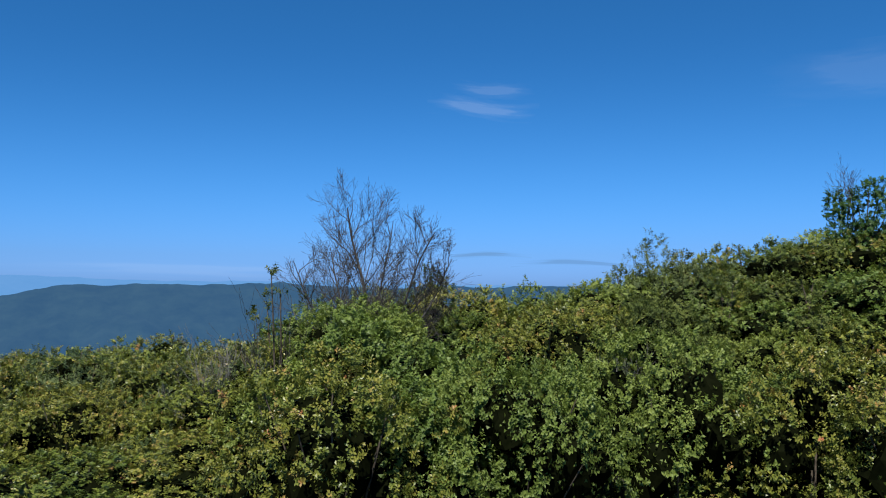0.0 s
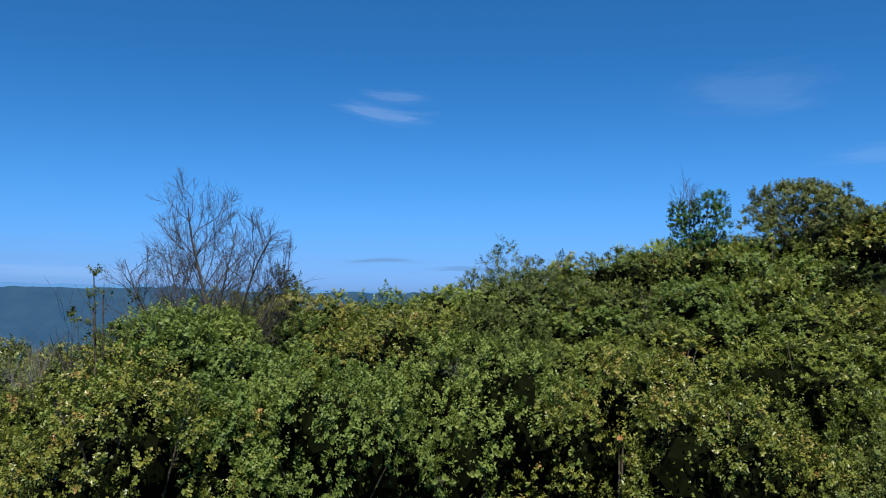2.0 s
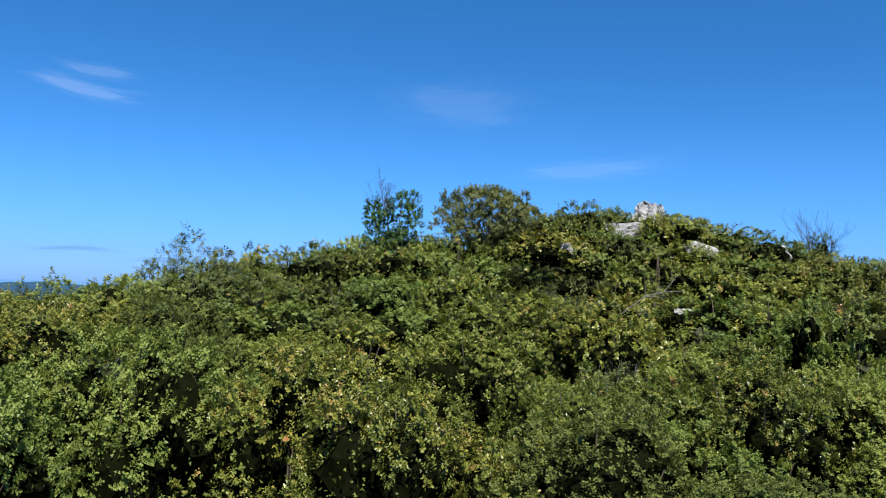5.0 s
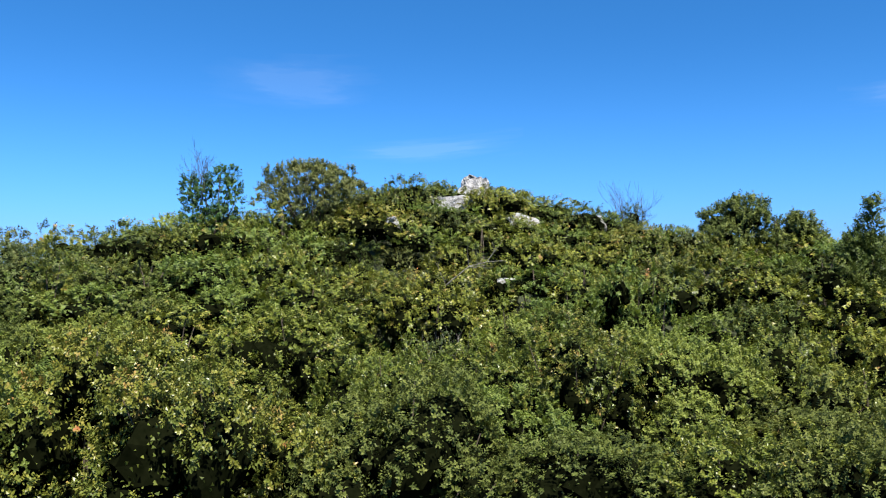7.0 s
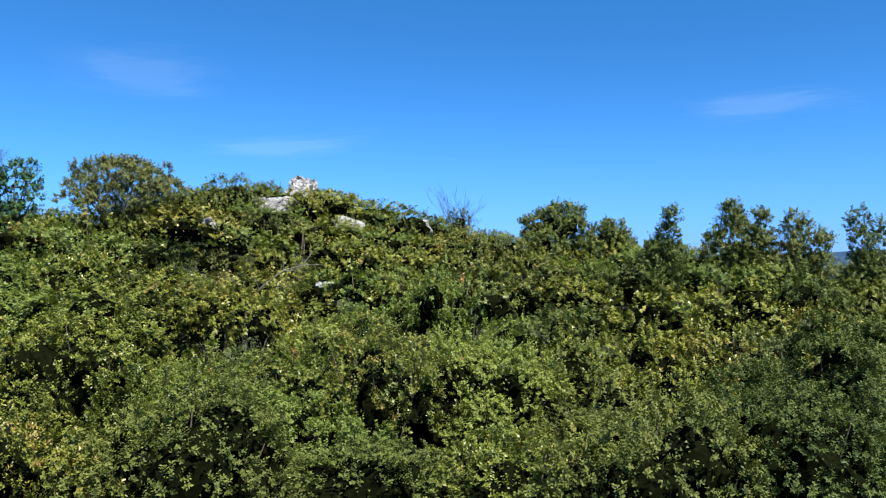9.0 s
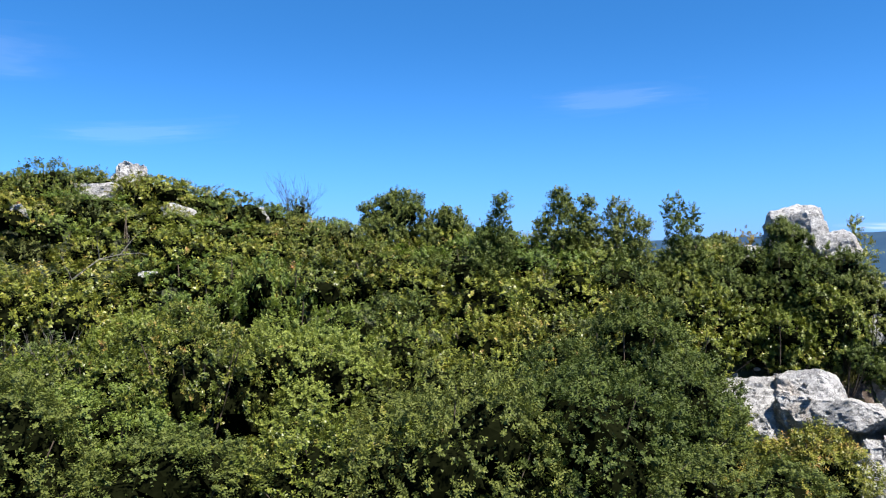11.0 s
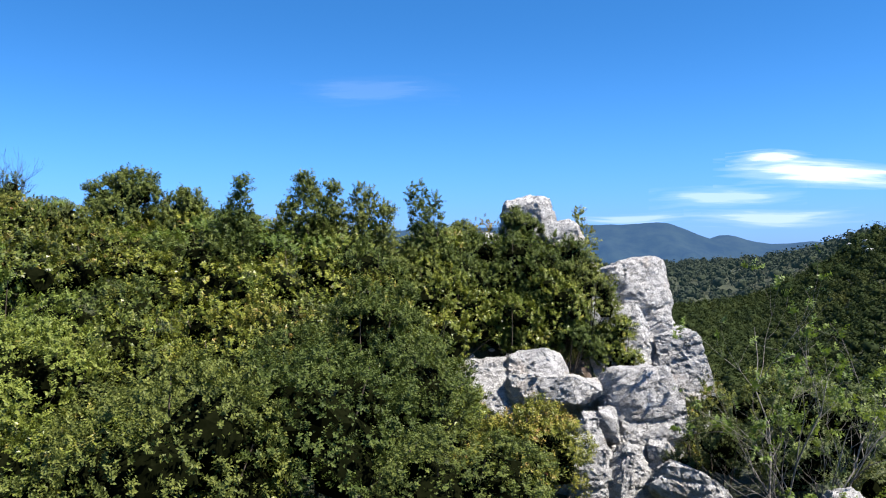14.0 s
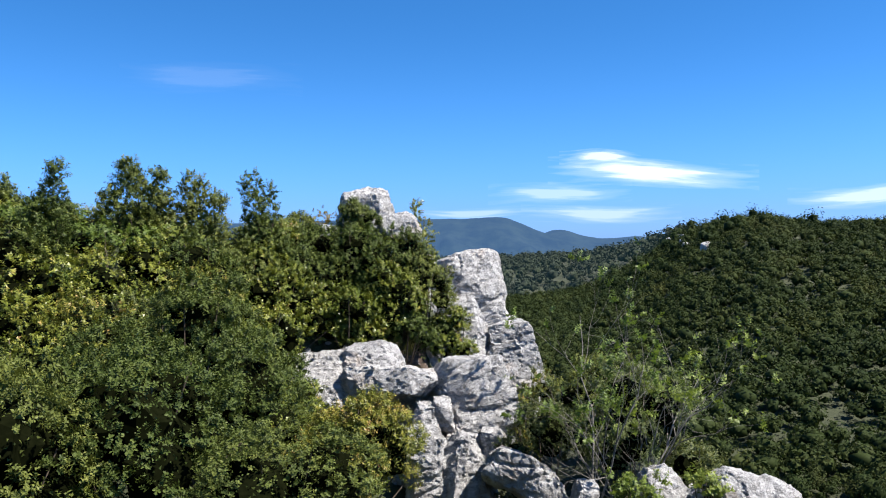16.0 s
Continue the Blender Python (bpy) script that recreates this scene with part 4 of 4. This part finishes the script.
# the leafless tree
r = np.random.default_rng(77)
tree = new("bare_tree")
tx, ty = -1.36, 13.75
tz = float(land(tx, ty))
tree.matrix_world = pose(tx, ty, tz - 0.1)
tagged(tree, "leafless grey tree with fine upright twigs above the scrub", "tree")
for foot, way, tall, rad, count, reach in [
    ((0.05, 0, 0), (0.0, 0, 1), 3.5, 0.052, 24, 1.8), ((0.18, 0.1, 0), (0.22, 0.05, 1), 3.25, 0.034, 15, 1.5), ((0.3, -0.1, 0), (0.28, -0.1, 1), 2.75, 0.030, 14, 1.2),
    ((-0.05, 0.12, 0), (-0.28, 0.1, 1), 2.8, 0.032, 14, 1.4), ((-0.1, -0.1, 0), (-0.75, -0.05, 1), 2.75, 0.028, 14, 1.25), ((0.1, 0.2, 0), (0.06, 0.3, 1), 3.3, 0.030, 10, 1.1),
]:
    trunk = limb(r, foot, way, tall, rad, 12, 0.05 if rad > 0.05 else 0.08, 0.05)
    V, F = tubes([trunk], 7)
    bole = new("trunk", mesh_of("trunk", V, F, [BARE], True))
    bole.parent = tree
    for k in range(count):
        f = 0.30 + 0.66 * k / (count - 1)
        at = trunk[int(f * 12)]
        turn = k * 2.4 + r.uniform(-0.4, 0.4)
        lean = 0.95 - 0.45 * f
        paths = branching(r, at[:3], (math.cos(turn) * lean, math.sin(turn) * lean * 0.8, 0.8), reach * (1.15 - 0.75 * f), max(at[3] * 0.42, 0.009), 2, 0.9, (5, 9), None, 0.2, 0.07)
        V, F = tubes(paths, 3)
        new("branch", mesh_of("branch", V, F, [BARE], True)).parent = bole

special("half_dead_sapling", "thin half-dead sapling with a few brown leaves", "sapling", [(x, y, z, 0.07, 1.1) for x, y, z in np.random.default_rng(5).normal(size=(26, 3)) * (0.32, 0.3, 0.45) + (0, 0, 1.9)], 420, 0.07, DRY, -2.6, 12.1, 3,
        extra=[("branch", twigs(8, 7, 2.5, 0.25, 0.014), BARE)])
special("dead_branched_shrub", "shrub with bleached dead branches and sparse leaves", "shrub", domed(0.8, 1.5, 8, 3, 6), 1500, 0.055, GREY, -3.3, 11.9, 4, stem_mat=PALE,
        extra=[("branch", twigs(9, 16, 1.75, 0.7, 0.012), PALE)])
special("conifer", "small dark conifer with a pointed top", "conifer", column_lobes(np.random.default_rng(3), [(0, 0, 1.85, 0.5), (0.35, 0.1, 1.25, 0.38), (-0.35, 0, 1.25, 0.38)]), 3600, 0.07, DARK, 4.0, 16.8, 5, lw=0.4, sink=0.12)
special("dull_brownish_shrub", "rounded brownish shrub beside the conifer", "shrub", domed(0.85, 1.6, 15, 3, 8), 3600, 0.08, DRY, 4.9, 17.3, 6, count=12, sink=0.45)
special("juniper", "low domed grey-green juniper", "shrub", domed(1.1, 1.25, 15, 2, 9), 4200, 0.06, GREY, 4.5, 15.8, 7, lw=0.4)
special("spiry_shrub", "narrow spiry shrub rising above its neighbours", "shrub", column_lobes(np.random.default_rng(4), [(0, 0, 2.4, 0.30), (0.25, 0.1, 1.9, 0.3), (-0.28, 0, 1.7, 0.32), (0.0, -0.2, 1.5, 0.35)]), 3000, 0.06, BOX_YELLOW, 5.1, 14.9, 8, sink=0.5)
special("small_green_tree", "small fresh green tree with a dead twig top", "tree", [(u + 0.0, w, z + 1.2, q, 1.1) for u, w, z, q in [(-0.1, 0.1, -0.55, 0.3), (0.3, 0, -0.6, 0.3), (-0.4, 0, -0.5, 0.28), (0.0, -0.1, -0.8, 0.3), (-0.45, 0, 0.05, 0.26), (-0.5, 0.1, 0.3, 0.2), (-0.15, 0, 0.0, 0.25), (-0.2, 0.1, 0.25, 0.22), (0.15, 0, 0.1, 0.28), (0.2, -0.1, 0.4, 0.24), (0.4, 0.1, 0.2, 0.26), (0.45, 0, 0.5, 0.16), (0.5, 0, -0.15, 0.22), (0.1, 0, -0.3, 0.2), (-0.3, 0, -0.25, 0.2), (0.35, 0.1, -0.4, 0.2)]], 5600, 0.062, MAPLE, 9.0, 17.4, 9, lw=0.8, turn=-35,
        extra=[("dead_twig", twigs(12, 6, 1.1, 0.12, 0.012, 2, (-0.2, 0, 1.0)), BARE)])
special("grey_brown_bush", "wide grey-brown bush with thin twigs on the crest", "shrub", domed(1.4, 1.7, 34, 8, 12, 0.72) + domed(1.1, 1.3, 26, 0, 13, 0.75), 24000, 0.056, DRY, 11.5, 17.35, 10, count=16, turn=30, inside=0.0,
        extra=[("branch", twigs(13, 14, 1.55, 0.5, 0.012), BARE)])
special("twiggy_shrub", "half-bare grey shrub with upright twigs", "shrub", domed(0.6, 1.2, 8, 4, 13), 900, 0.07, GREY, 19.9, 14.3, 11,
        extra=[("branch", twigs(14, 14, 1.75, 0.3, 0.013), BARE)])
UP = "upright evergreen bushes"
special("evergreen_bush", "dark evergreen bush with a rounded top", "shrub", domed(1.0, 1.75, 26, 10, 15), 5600, 0.075, DARK, 20.7, 11.5, 12, UP, count=10)
special("evergreen_bush", "dark evergreen bush with pointed shoots", "shrub", domed(0.95, 1.5, 24, 10, 16), 5200, 0.075, DARK, 21.35, 10.4, 13, UP, count=10)
special("columnar_shrub", "slender columnar evergreen with a knobby top", "shrub", column_lobes(np.random.default_rng(5), [(0, 0, 2.2, 0.30), (0.1, 0.05, 1.7, 0.34), (0.4, 0, 1.4, 0.4), (-0.4, 0.1, 1.4, 0.4), (0.0, 0.3, 1.5, 0.4)]), 4200, 0.07, DARK, 19.3, 7.7, 14, UP)
special("columnar_shrub", "cluster of upright evergreen shoots", "shrub", column_lobes(np.random.default_rng(6), [(-0.15, 0, 2.15, 0.32), (0.22, 0.1, 2.05, 0.32), (0.55, 0, 1.7, 0.4), (-0.55, 0.1, 1.6, 0.4), (0, 0.3, 1.7, 0.4)]), 4800, 0.075, DARK, 21.8, 5.75, 15, UP, turn=-70)
special("columnar_shrub", "dark clump of upright evergreen shoots", "shrub", column_lobes(np.random.default_rng(7), [(-0.1, 0, 1.9, 0.34), (0.3, 0.1, 1.7, 0.36), (-0.4, 0, 1.5, 0.4), (0.1, 0.3, 1.5, 0.4)]), 4000, 0.075, DARK, 21.3, 6.85, 16, UP, turn=-70)
special("columnar_shrub", "narrow evergreen with a tufted head", "shrub", column_lobes(np.random.default_rng(8), [(0, 0, 2.7, 0.32), (0.2, 0.05, 2.5, 0.28), (-0.2, 0, 2.3, 0.28), (0.35, 0, 1.3, 0.4), (-0.4, 0, 1.2, 0.4)]), 3800, 0.075, DARK, 23.3, 4.45, 17, UP, turn=-70)
NEAR_ROCK = "bushes on the outcrop"
special("evergreen_bush", "dark bush growing against the boulder", "shrub", domed(0.6, 1.7, 13, 3, 21), 3600, 0.07, DARK, 25.2, 2.35, 18, NEAR_ROCK)
special("twiggy_shrub", "small leafy bush rising behind the boulder", "shrub", column_lobes(np.random.default_rng(31), [(0, 0, 2.75, 0.2), (0.1, 0.3, 2.3, 0.2), (0.1, -0.28, 2.6, 0.22), (0, -0.5, 2.2, 0.22), (0.1, 0.1, 2.0, 0.3)]), 3600, 0.075, BOX, 26.95, 0.75, 19, NEAR_ROCK, extra=[("branch", twigs(15, 5, 1.8, 0.12, 0.014), BARK)])
special("golden_bush", "small golden-leaved bush beside the boulder", "shrub", column_lobes(np.random.default_rng(32), [(0, 0, 1.3, 0.25), (0, 0.3, 1.15, 0.25), (0, -0.3, 1.1, 0.25)]), 1500, 0.07, GOLD, 27.6, 3.6, 20, NEAR_ROCK)
for k, (x, y, R, H, mat) in enumerate([(24.9, 0.4, 0.85, 2.0, DARK), (25.1, 1.3, 0.85, 1.6, DARK), (24.0, 1.25, 0.85, 1.9, BOX), (24.5, 2.2, 0.95, 1.7, DARK), (23.3, 2.3, 0.9, 1.9, BOX), (23.8, 3.3, 1.0, 1.2, DARK),
                                       (25.0, 3.4, 0.8, 0.6, DARK), (22.7, 3.5, 0.95, 1.9, BOX), (24.3, 4.4, 0.9, 0.9, BOX), (22.6, 4.6, 0.9, 1.4, DARK), (25.8, 4.4, 0.8, 0.5, DARK), (25.35, 0.85, 0.75, 1.5, DARK), (24.7, -0.35, 0.6, 1.9, BOX), (23.9, 0.8, 0.6, 1.25, DARK), (23.45, 1.75, 0.65, 1.05, BOX), (24.3, 1.55, 0.6, 1.3, DARK), (23.6, 2.1, 0.6, 0.85, DARK), (24.5, 0.95, 0.6, 0.9, BOX), (24.3, 1.9, 0.6, 0.9, DARK), (24.75, 0.05, 0.6, 0.95, DARK), (20.6, 3.15, 0.8, 1.0, BOX), (21.3, 3.9, 0.8, 1.0, DARK), (23.7, 3.8, 0.9, 1.2, DARK), (22.7, 4.2, 0.9, 1.1, BOX)]):
    special("box_bush", "dense dark green box bush beside the ledge" if mat is DARK else "dense green box bush above the limestone ledge", "shrub", domed(R, H, 20, 5, 40 + k), 4600, 0.07, mat, x, y, 21 + k, NEAR_ROCK, lw=0.7)
special("box_bush", "big feathery box bush with dense dark green and yellowing sprigs", "shrub", domed(1.5, 2.75, 27, 22, 128), 26000, 0.056, DARK, 14.45, 3.0, 125, NEAR_ROCK, lw=0.55, count=14)
special("yellow_green_bush", "feathery yellow-green box bush at the foot of the ledge", "shrub", domed(0.85, 1.6, 20, 18, 28), 15000, 0.052, BOX_YELLOW, 14.35, 0.6, 25, NEAR_ROCK, lw=0.5, count=12)
special("yellow_green_bush", "yellow-green bush growing between the rocks", "shrub", domed(0.8, 2.0, 13, 8, 29), 3600, 0.06, BOX_YELLOW, 23.4, -2.2, 26, NEAR_ROCK, lw=0.6)
special("yellow_green_bush", "rusty yellow-green bush below the cliff", "shrub", domed(1.0, 3.0, 18, 10, 30), 8800, 0.07, DRY, 21.2, -2.5, 27, NEAR_ROCK, lw=0.6)
special("grey_green_shrub", "rounded grey-green bush below the cliff", "shrub", domed(1.5, 3.0, 24, 9, 31), 14000, 0.07, GREY, 21.7, -4.45, 28, NEAR_ROCK, lw=0.45)
def sapling(label, x, y, tall, lean, seed, leaves):
    """Bare pale stems forking high up, light leaves at the ends."""
    r = np.random.default_rng(seed)
    ob = new("sparse_sapling")
    ob.matrix_world = pose(x, y, float(land(x, y)) - 0.1)
    tagged(ob, label, "sapling", NEAR_ROCK)
    ends = []
    for k in range(4):
        paths = branching(r, (r.normal() * 0.12, r.normal() * 0.12, 0), (lean[0] + r.normal() * 0.13, lean[1] + r.normal() * 0.16, 1), tall * (1 - 0.16 * k), 0.032, 2, 0.8, (4, 7), None, 0.24, 0.08, ends)
        V, F = tubes(paths, 4)
        new("stem", mesh_of("stem", V, F, [PALE], True)).parent = ob
    ends = np.array(ends)
    ends = ends[ends[:, 2] > tall * 0.5]
    lobes = np.concatenate([ends, r.uniform(0.07, 0.14, (len(ends), 1)), np.ones((len(ends), 1))], 1)
    new("crown", crown_mesh("sapling_crown", lobes, leaves, 0.075, 0.055, seed, OAK, inside=0)).parent = ob


sapling("sparse sapling with pale stems and light green leaves", 20.0, -3.45, 5.0, (0.0, 0.02), 15, 2600)
sapling("leaning sapling with bare pale branches and few leaves", 20.4, -4.6, 4.2, (0.0, -0.16), 16, 2000)

FAINT, WHITE, STREAK = "thin white wisp of cloud in a blue sky", "white flat cloud above the far hills", "thin grey streak of cloud near the horizon"
for label, bearing, height, width, tall, thick, seed, lean in [
    (FAINT, -86.4, 12.6, 8.0, 1.5, 0.10, 1.0, -0.6), (FAINT, -85.6, 13.8, 6.0, 1.2, 0.07, 3.4, -0.7), (FAINT, -61.0, 13.6, 13.0, 4.0, 0.04, 2.0, 0.0), (FAINT, -51.4, 9.2, 13.0, 2.0, 0.055, 3.0, 0.6),
    (FAINT, -18.4, 11.5, 12.0, 2.2, 0.05, 4.0, 0.0), (WHITE, 8.4, 6.2, 5.6, 1.1, 0.6, 5.0, -0.2), (WHITE, 11.8, 5.0, 14.0, 2.0, 0.68, 6.0, -0.9),
    (WHITE, 5.6, 3.8, 10.0, 1.5, 0.3, 7.0, 0.3), (WHITE, 8.4, 2.4, 11.0, 1.4, 0.32, 8.0, 0.0), (WHITE, -0.5, 2.5, 9.0, 0.8, 0.25, 9.0, 0.0), (WHITE, 25.5, 3.2, 10.0, 1.6, 0.45, 10.0, 0.2),
    (STREAK, -86.5, 2.25, 7.0, 0.5, 0.9, 11.0, -0.1), (STREAK, -80.0, 1.65, 9.0, 0.5, 0.8, 12.0, -0.15), (FAINT, -107.0, 1.2, 22.0, 1.2, 0.06, 13.0, 0.0),
]:
    cloud(label, bearing, height, width, tall, thick, seed, lean)

special("box_bush", "green bush on the slope below the cliff", "shrub", domed(1.2, 2.3, 15, 6, 61), 4200, 0.07, DARK, 23.9, -4.0, 51, NEAR_ROCK, lw=0.7)
special("box_bush", "dull green bush on the slope below the cliff", "shrub", domed(1.2, 2.2, 15, 6, 62), 4000, 0.07, DRY, 21.6, -5.9, 52, NEAR_ROCK, lw=0.7)
special("box_bush", "green bush rooted at the lip of the drop", "shrub", domed(1.1, 1.9, 14, 6, 63), 4000, 0.07, BOX, 19.9, -6.4, 53, NEAR_ROCK, lw=0.7)

OAKS = "broad-leaved oak scrub"
for x, y, R, H, n, sd in [(-0.8, 9.3, 1.0, 1.95, 8000, 74), (-0.95, 12.3, 1.0, 1.7, 6000, 75), (-1.1, 10.75, 1.15, 2.4, 9000, 71), (-0.1, 10.2, 0.9, 1.8, 6500, 72), (-2.1, 10.3, 0.95, 1.7, 6500, 73)]:
    special("oak_scrub", "bright green leafy oak bush in full sun", "shrub", domed(R, H, 19, 2, sd), int(n * 1.5), 0.06, OAK, x, y, sd, OAKS, lw=0.8)

special("yellow_green_bush", "yellow-green bush at the lip of the cliff", "shrub", domed(0.8, 2.4, 14, 8, 64), 3600, 0.065, BOX_YELLOW, 24.9, -2.7, 54, NEAR_ROCK, lw=0.6)


# ---- small things ----
def grass_tuft(label, x, y, z, count, tall, spread, seed, mat=GRASS):
    """A tuft of thin bent blades."""
    r = np.random.default_rng(seed)
    V, F = [], []
    for k in range(count):
        foot = np.array([r.normal() * spread, r.normal() * spread, 0.0])
        way = np.array([r.normal() * 0.4, r.normal() * 0.4, 1.0])
        h, w = tall * r.uniform(0.5, 1.1), 0.006
        side_way = unit(np.cross(way, r.normal(size=3))) * w
        mid, tip = foot + way * h * 0.55, foot + way * h * np.array([1.5, 1.5, 0.95])
        V += [foot - side_way, foot + side_way, mid + side_way * 0.8, mid - side_way * 0.8, tip + side_way * 0.15, tip - side_way * 0.15]
        b = 6 * k
        F += [(b, b + 1, b + 2, b + 3), (b + 3, b + 2, b + 4, b + 5)]
    ob = new("grass_tuft", mesh_of("grass_tuft", np.array(V), np.array(F), [mat]))
    ob.matrix_world = pose(x, y, z - 0.02)
    return tagged(ob, label, "grass", "grass tufts")


r = np.random.default_rng(90)
for k in range(14):
    x, y = 23.75 + r.uniform(-0.35, 0.5), 1.15 + r.uniform(-0.5, 0.6)
    grass_tuft("tuft of dry yellowish grass behind the ledge", x, y, float(land(x, y)), 70, 0.32, 0.09, 200 + k)
for k in range(12):
    x, y = 11.9 + r.normal() * 0.45, 4.9 + r.normal() * 0.4
    grass_tuft("tuft of dry grass between the shrubs", x, y, float(land(x, y)), 60, 0.5, 0.10, 220 + k)

bough = new("dead_bough")
bough.matrix_world = pose(11.66, 12.67, float(land(11.66, 12.67)))
tagged(bough, "bleached dead bough arching out of the shrubs", "branch")
r = np.random.default_rng(31)
g = float(land(11.66, 12.67))
arch = [(0, 0, 0, 0.022), (0.02, -0.05, 4.3 - g, 0.017), (0.1, -0.12, 4.72 - g, 0.014), (0.47, -0.4, 5.09 - g, 0.011), (0.8, -0.55, 5.18 - g, 0.008), (1.17, -0.64, 5.21 - g, 0.005), (1.3, -0.7, 5.17 - g, 0.003)]
V, F = tubes([arch], 6)
limb_ob = new("limb", mesh_of("limb", V, F, [PALE], True))
limb_ob.parent = bough
for k, (at, way) in enumerate([(arch[2], (-0.3, 0.1, 1)), (arch[3], (-0.1, -0.3, 1)), (arch[3], (0.5, -0.5, -0.2)), (arch[4], (0.4, -0.2, 0.6)), (arch[1], (-0.5, 0.2, 0.7))]):
    V, F = tubes(branching(r, at[:3], way, 0.5, 0.009, 1, 0.7, (2, 5), None, 0.2, 0.05), 4)
    new("twig", mesh_of("twig", V, F, [PALE], True)).parent = limb_ob

special("lichen_grey_shrub", "half-dead shrub with lichen-grey twigs and few leaves", "shrub", domed(0.6, 1.7, 9, 4, 81), 1500, 0.05, GREY, 9.8, 10.3, 82, "", lw=0.45, stem_mat=PALE,
        extra=[("twig", twigs(18, 9, 1.7, 0.35, 0.009, 2), PALE)])
special("lichen_grey_shrub", "grey-twigged shrub thinning out among the green scrub", "shrub", domed(0.6, 1.5, 8, 4, 83), 1300, 0.05, GREY, 2.3, 11.4, 84, "", lw=0.45, stem_mat=PALE,
        extra=[("twig", twigs(19, 8, 1.4, 0.4, 0.009, 2), PALE)])
special("vine", "bright green leafy vine trailing over the low rock", "vine", [(u, w, z, 0.1, 0.8) for u, w, z in np.random.default_rng(20).normal(size=(13, 3)) * (0.14, 0.22, 0.09) + (0.1, 0, 0.82)], 700, 0.09, OAK, 18.1, -5.25, 85, NEAR_ROCK, lw=0.85, z=-0.35)
special("vine", "yellowing leafy vine between the low rocks", "vine", [(u, w, z, 0.12, 1.0) for u, w, z in np.random.default_rng(21).normal(size=(24, 3)) * (0.17, 0.24, 0.24) + (0, 0, 1.0)], 1500, 0.08, OAK, 17.9, -3.9, 86, NEAR_ROCK, lw=0.8, z=-0.7)

r = np.random.default_rng(44)
for k in range(34):         # rubble on the slab and below the bushes
    x, y = 22.5 + r.uniform(-0.8, 0.9), 2.4 + r.uniform(-1.1, 1.1)
    q = r.uniform(0.07, 0.2)
    rock("stone", "loose pale limestone stone lying on the ledge", (x, y, max(float(land(x, y)), 2.28 - 0.28 * (22.9 - x)) + q * 0.15), (q, q * r.uniform(0.8, 1.3), q * 0.7), 300 + k, r.uniform(0, 360), (0, 0), "loose stones on the ledge", corners=8, joints=0, mesh=0.3, rough=0.01)

soil, sn, sl, soil_bsdf = material("red_brown_stony_soil")
stc = sn.new("ShaderNodeTexCoord")
sa = noise_tex(sn, sl, stc.outputs["Object"], 9, 7, 0.7)
sr = ramp(sn, [(0.35, (0.024, 0.016, 0.011)), (0.55, (0.065, 0.045, 0.032)), (0.70, (0.22, 0.20, 0.18))])
sl.new(sa.outputs["Fac"], sr.inputs["Fac"])
sl.new(sr.outputs["Color"], soil_bsdf.inputs["Base Color"])
soil_bsdf.inputs["Roughness"].default_value = 0.95
n = 26
U, W = np.meshgrid(np.linspace(-1, 1, n), np.linspace(-1, 1, n), indexing="ij")
k = 1 / np.maximum(np.sqrt(U * U + W * W) / np.maximum(np.maximum(np.abs(U), np.abs(W)), 1e-6), 1e-6)
X, Y = 23.95 + U * k * 0.95, 1.15 + W * k * 0.9
bumps = np.array([[0.05 * noise.fractal((float(a) * 3, float(b) * 3, 0), 1.0, 2.0, 4) for a, b in zip(p, q)] for p, q in zip(X, Y)])
Z = land(X, Y) + 0.07 + bumps - 0.25 * np.maximum(np.maximum(np.abs(U), np.abs(W)) - 0.85, 0)
patch = new("soil_patch", mesh_of("soil_patch", np.stack([X, Y, Z], -1).reshape(-1, 3), grid_faces(n, n), [soil], True))
tagged(patch, "bare red-brown stony soil behind the ledge", "soil", kind="structure")

# trees and a rocky band along the crest across the valley
V, F, A = wood_clumps(150, 8.5, 22, 255, 330, 110, 6.0, 0.6, 5)
tagged(new("crest_wood", mesh_of("crest_wood", V, F, [WOODS], True, None, A)), "taller trees standing along the crest across the valley", "woodland", kind="stuff")
r = np.random.default_rng(71)
for k in range(6):
    f = k / 5
    x, y = 330 - 82 * f + r.uniform(-4, 4), -76.5 + 9.5 * f + r.uniform(-2, 2)
    q = r.uniform(1.8, 3.0)
    rock("rock", "grey limestone crag among the trees across the valley", (x, y, float(land(x, y)) + 1.7), (q, q * 1.3, 4.0), 400 + k, r.uniform(0, 90), (0, 0), "crags across the valley", corners=10, mesh=0.3)
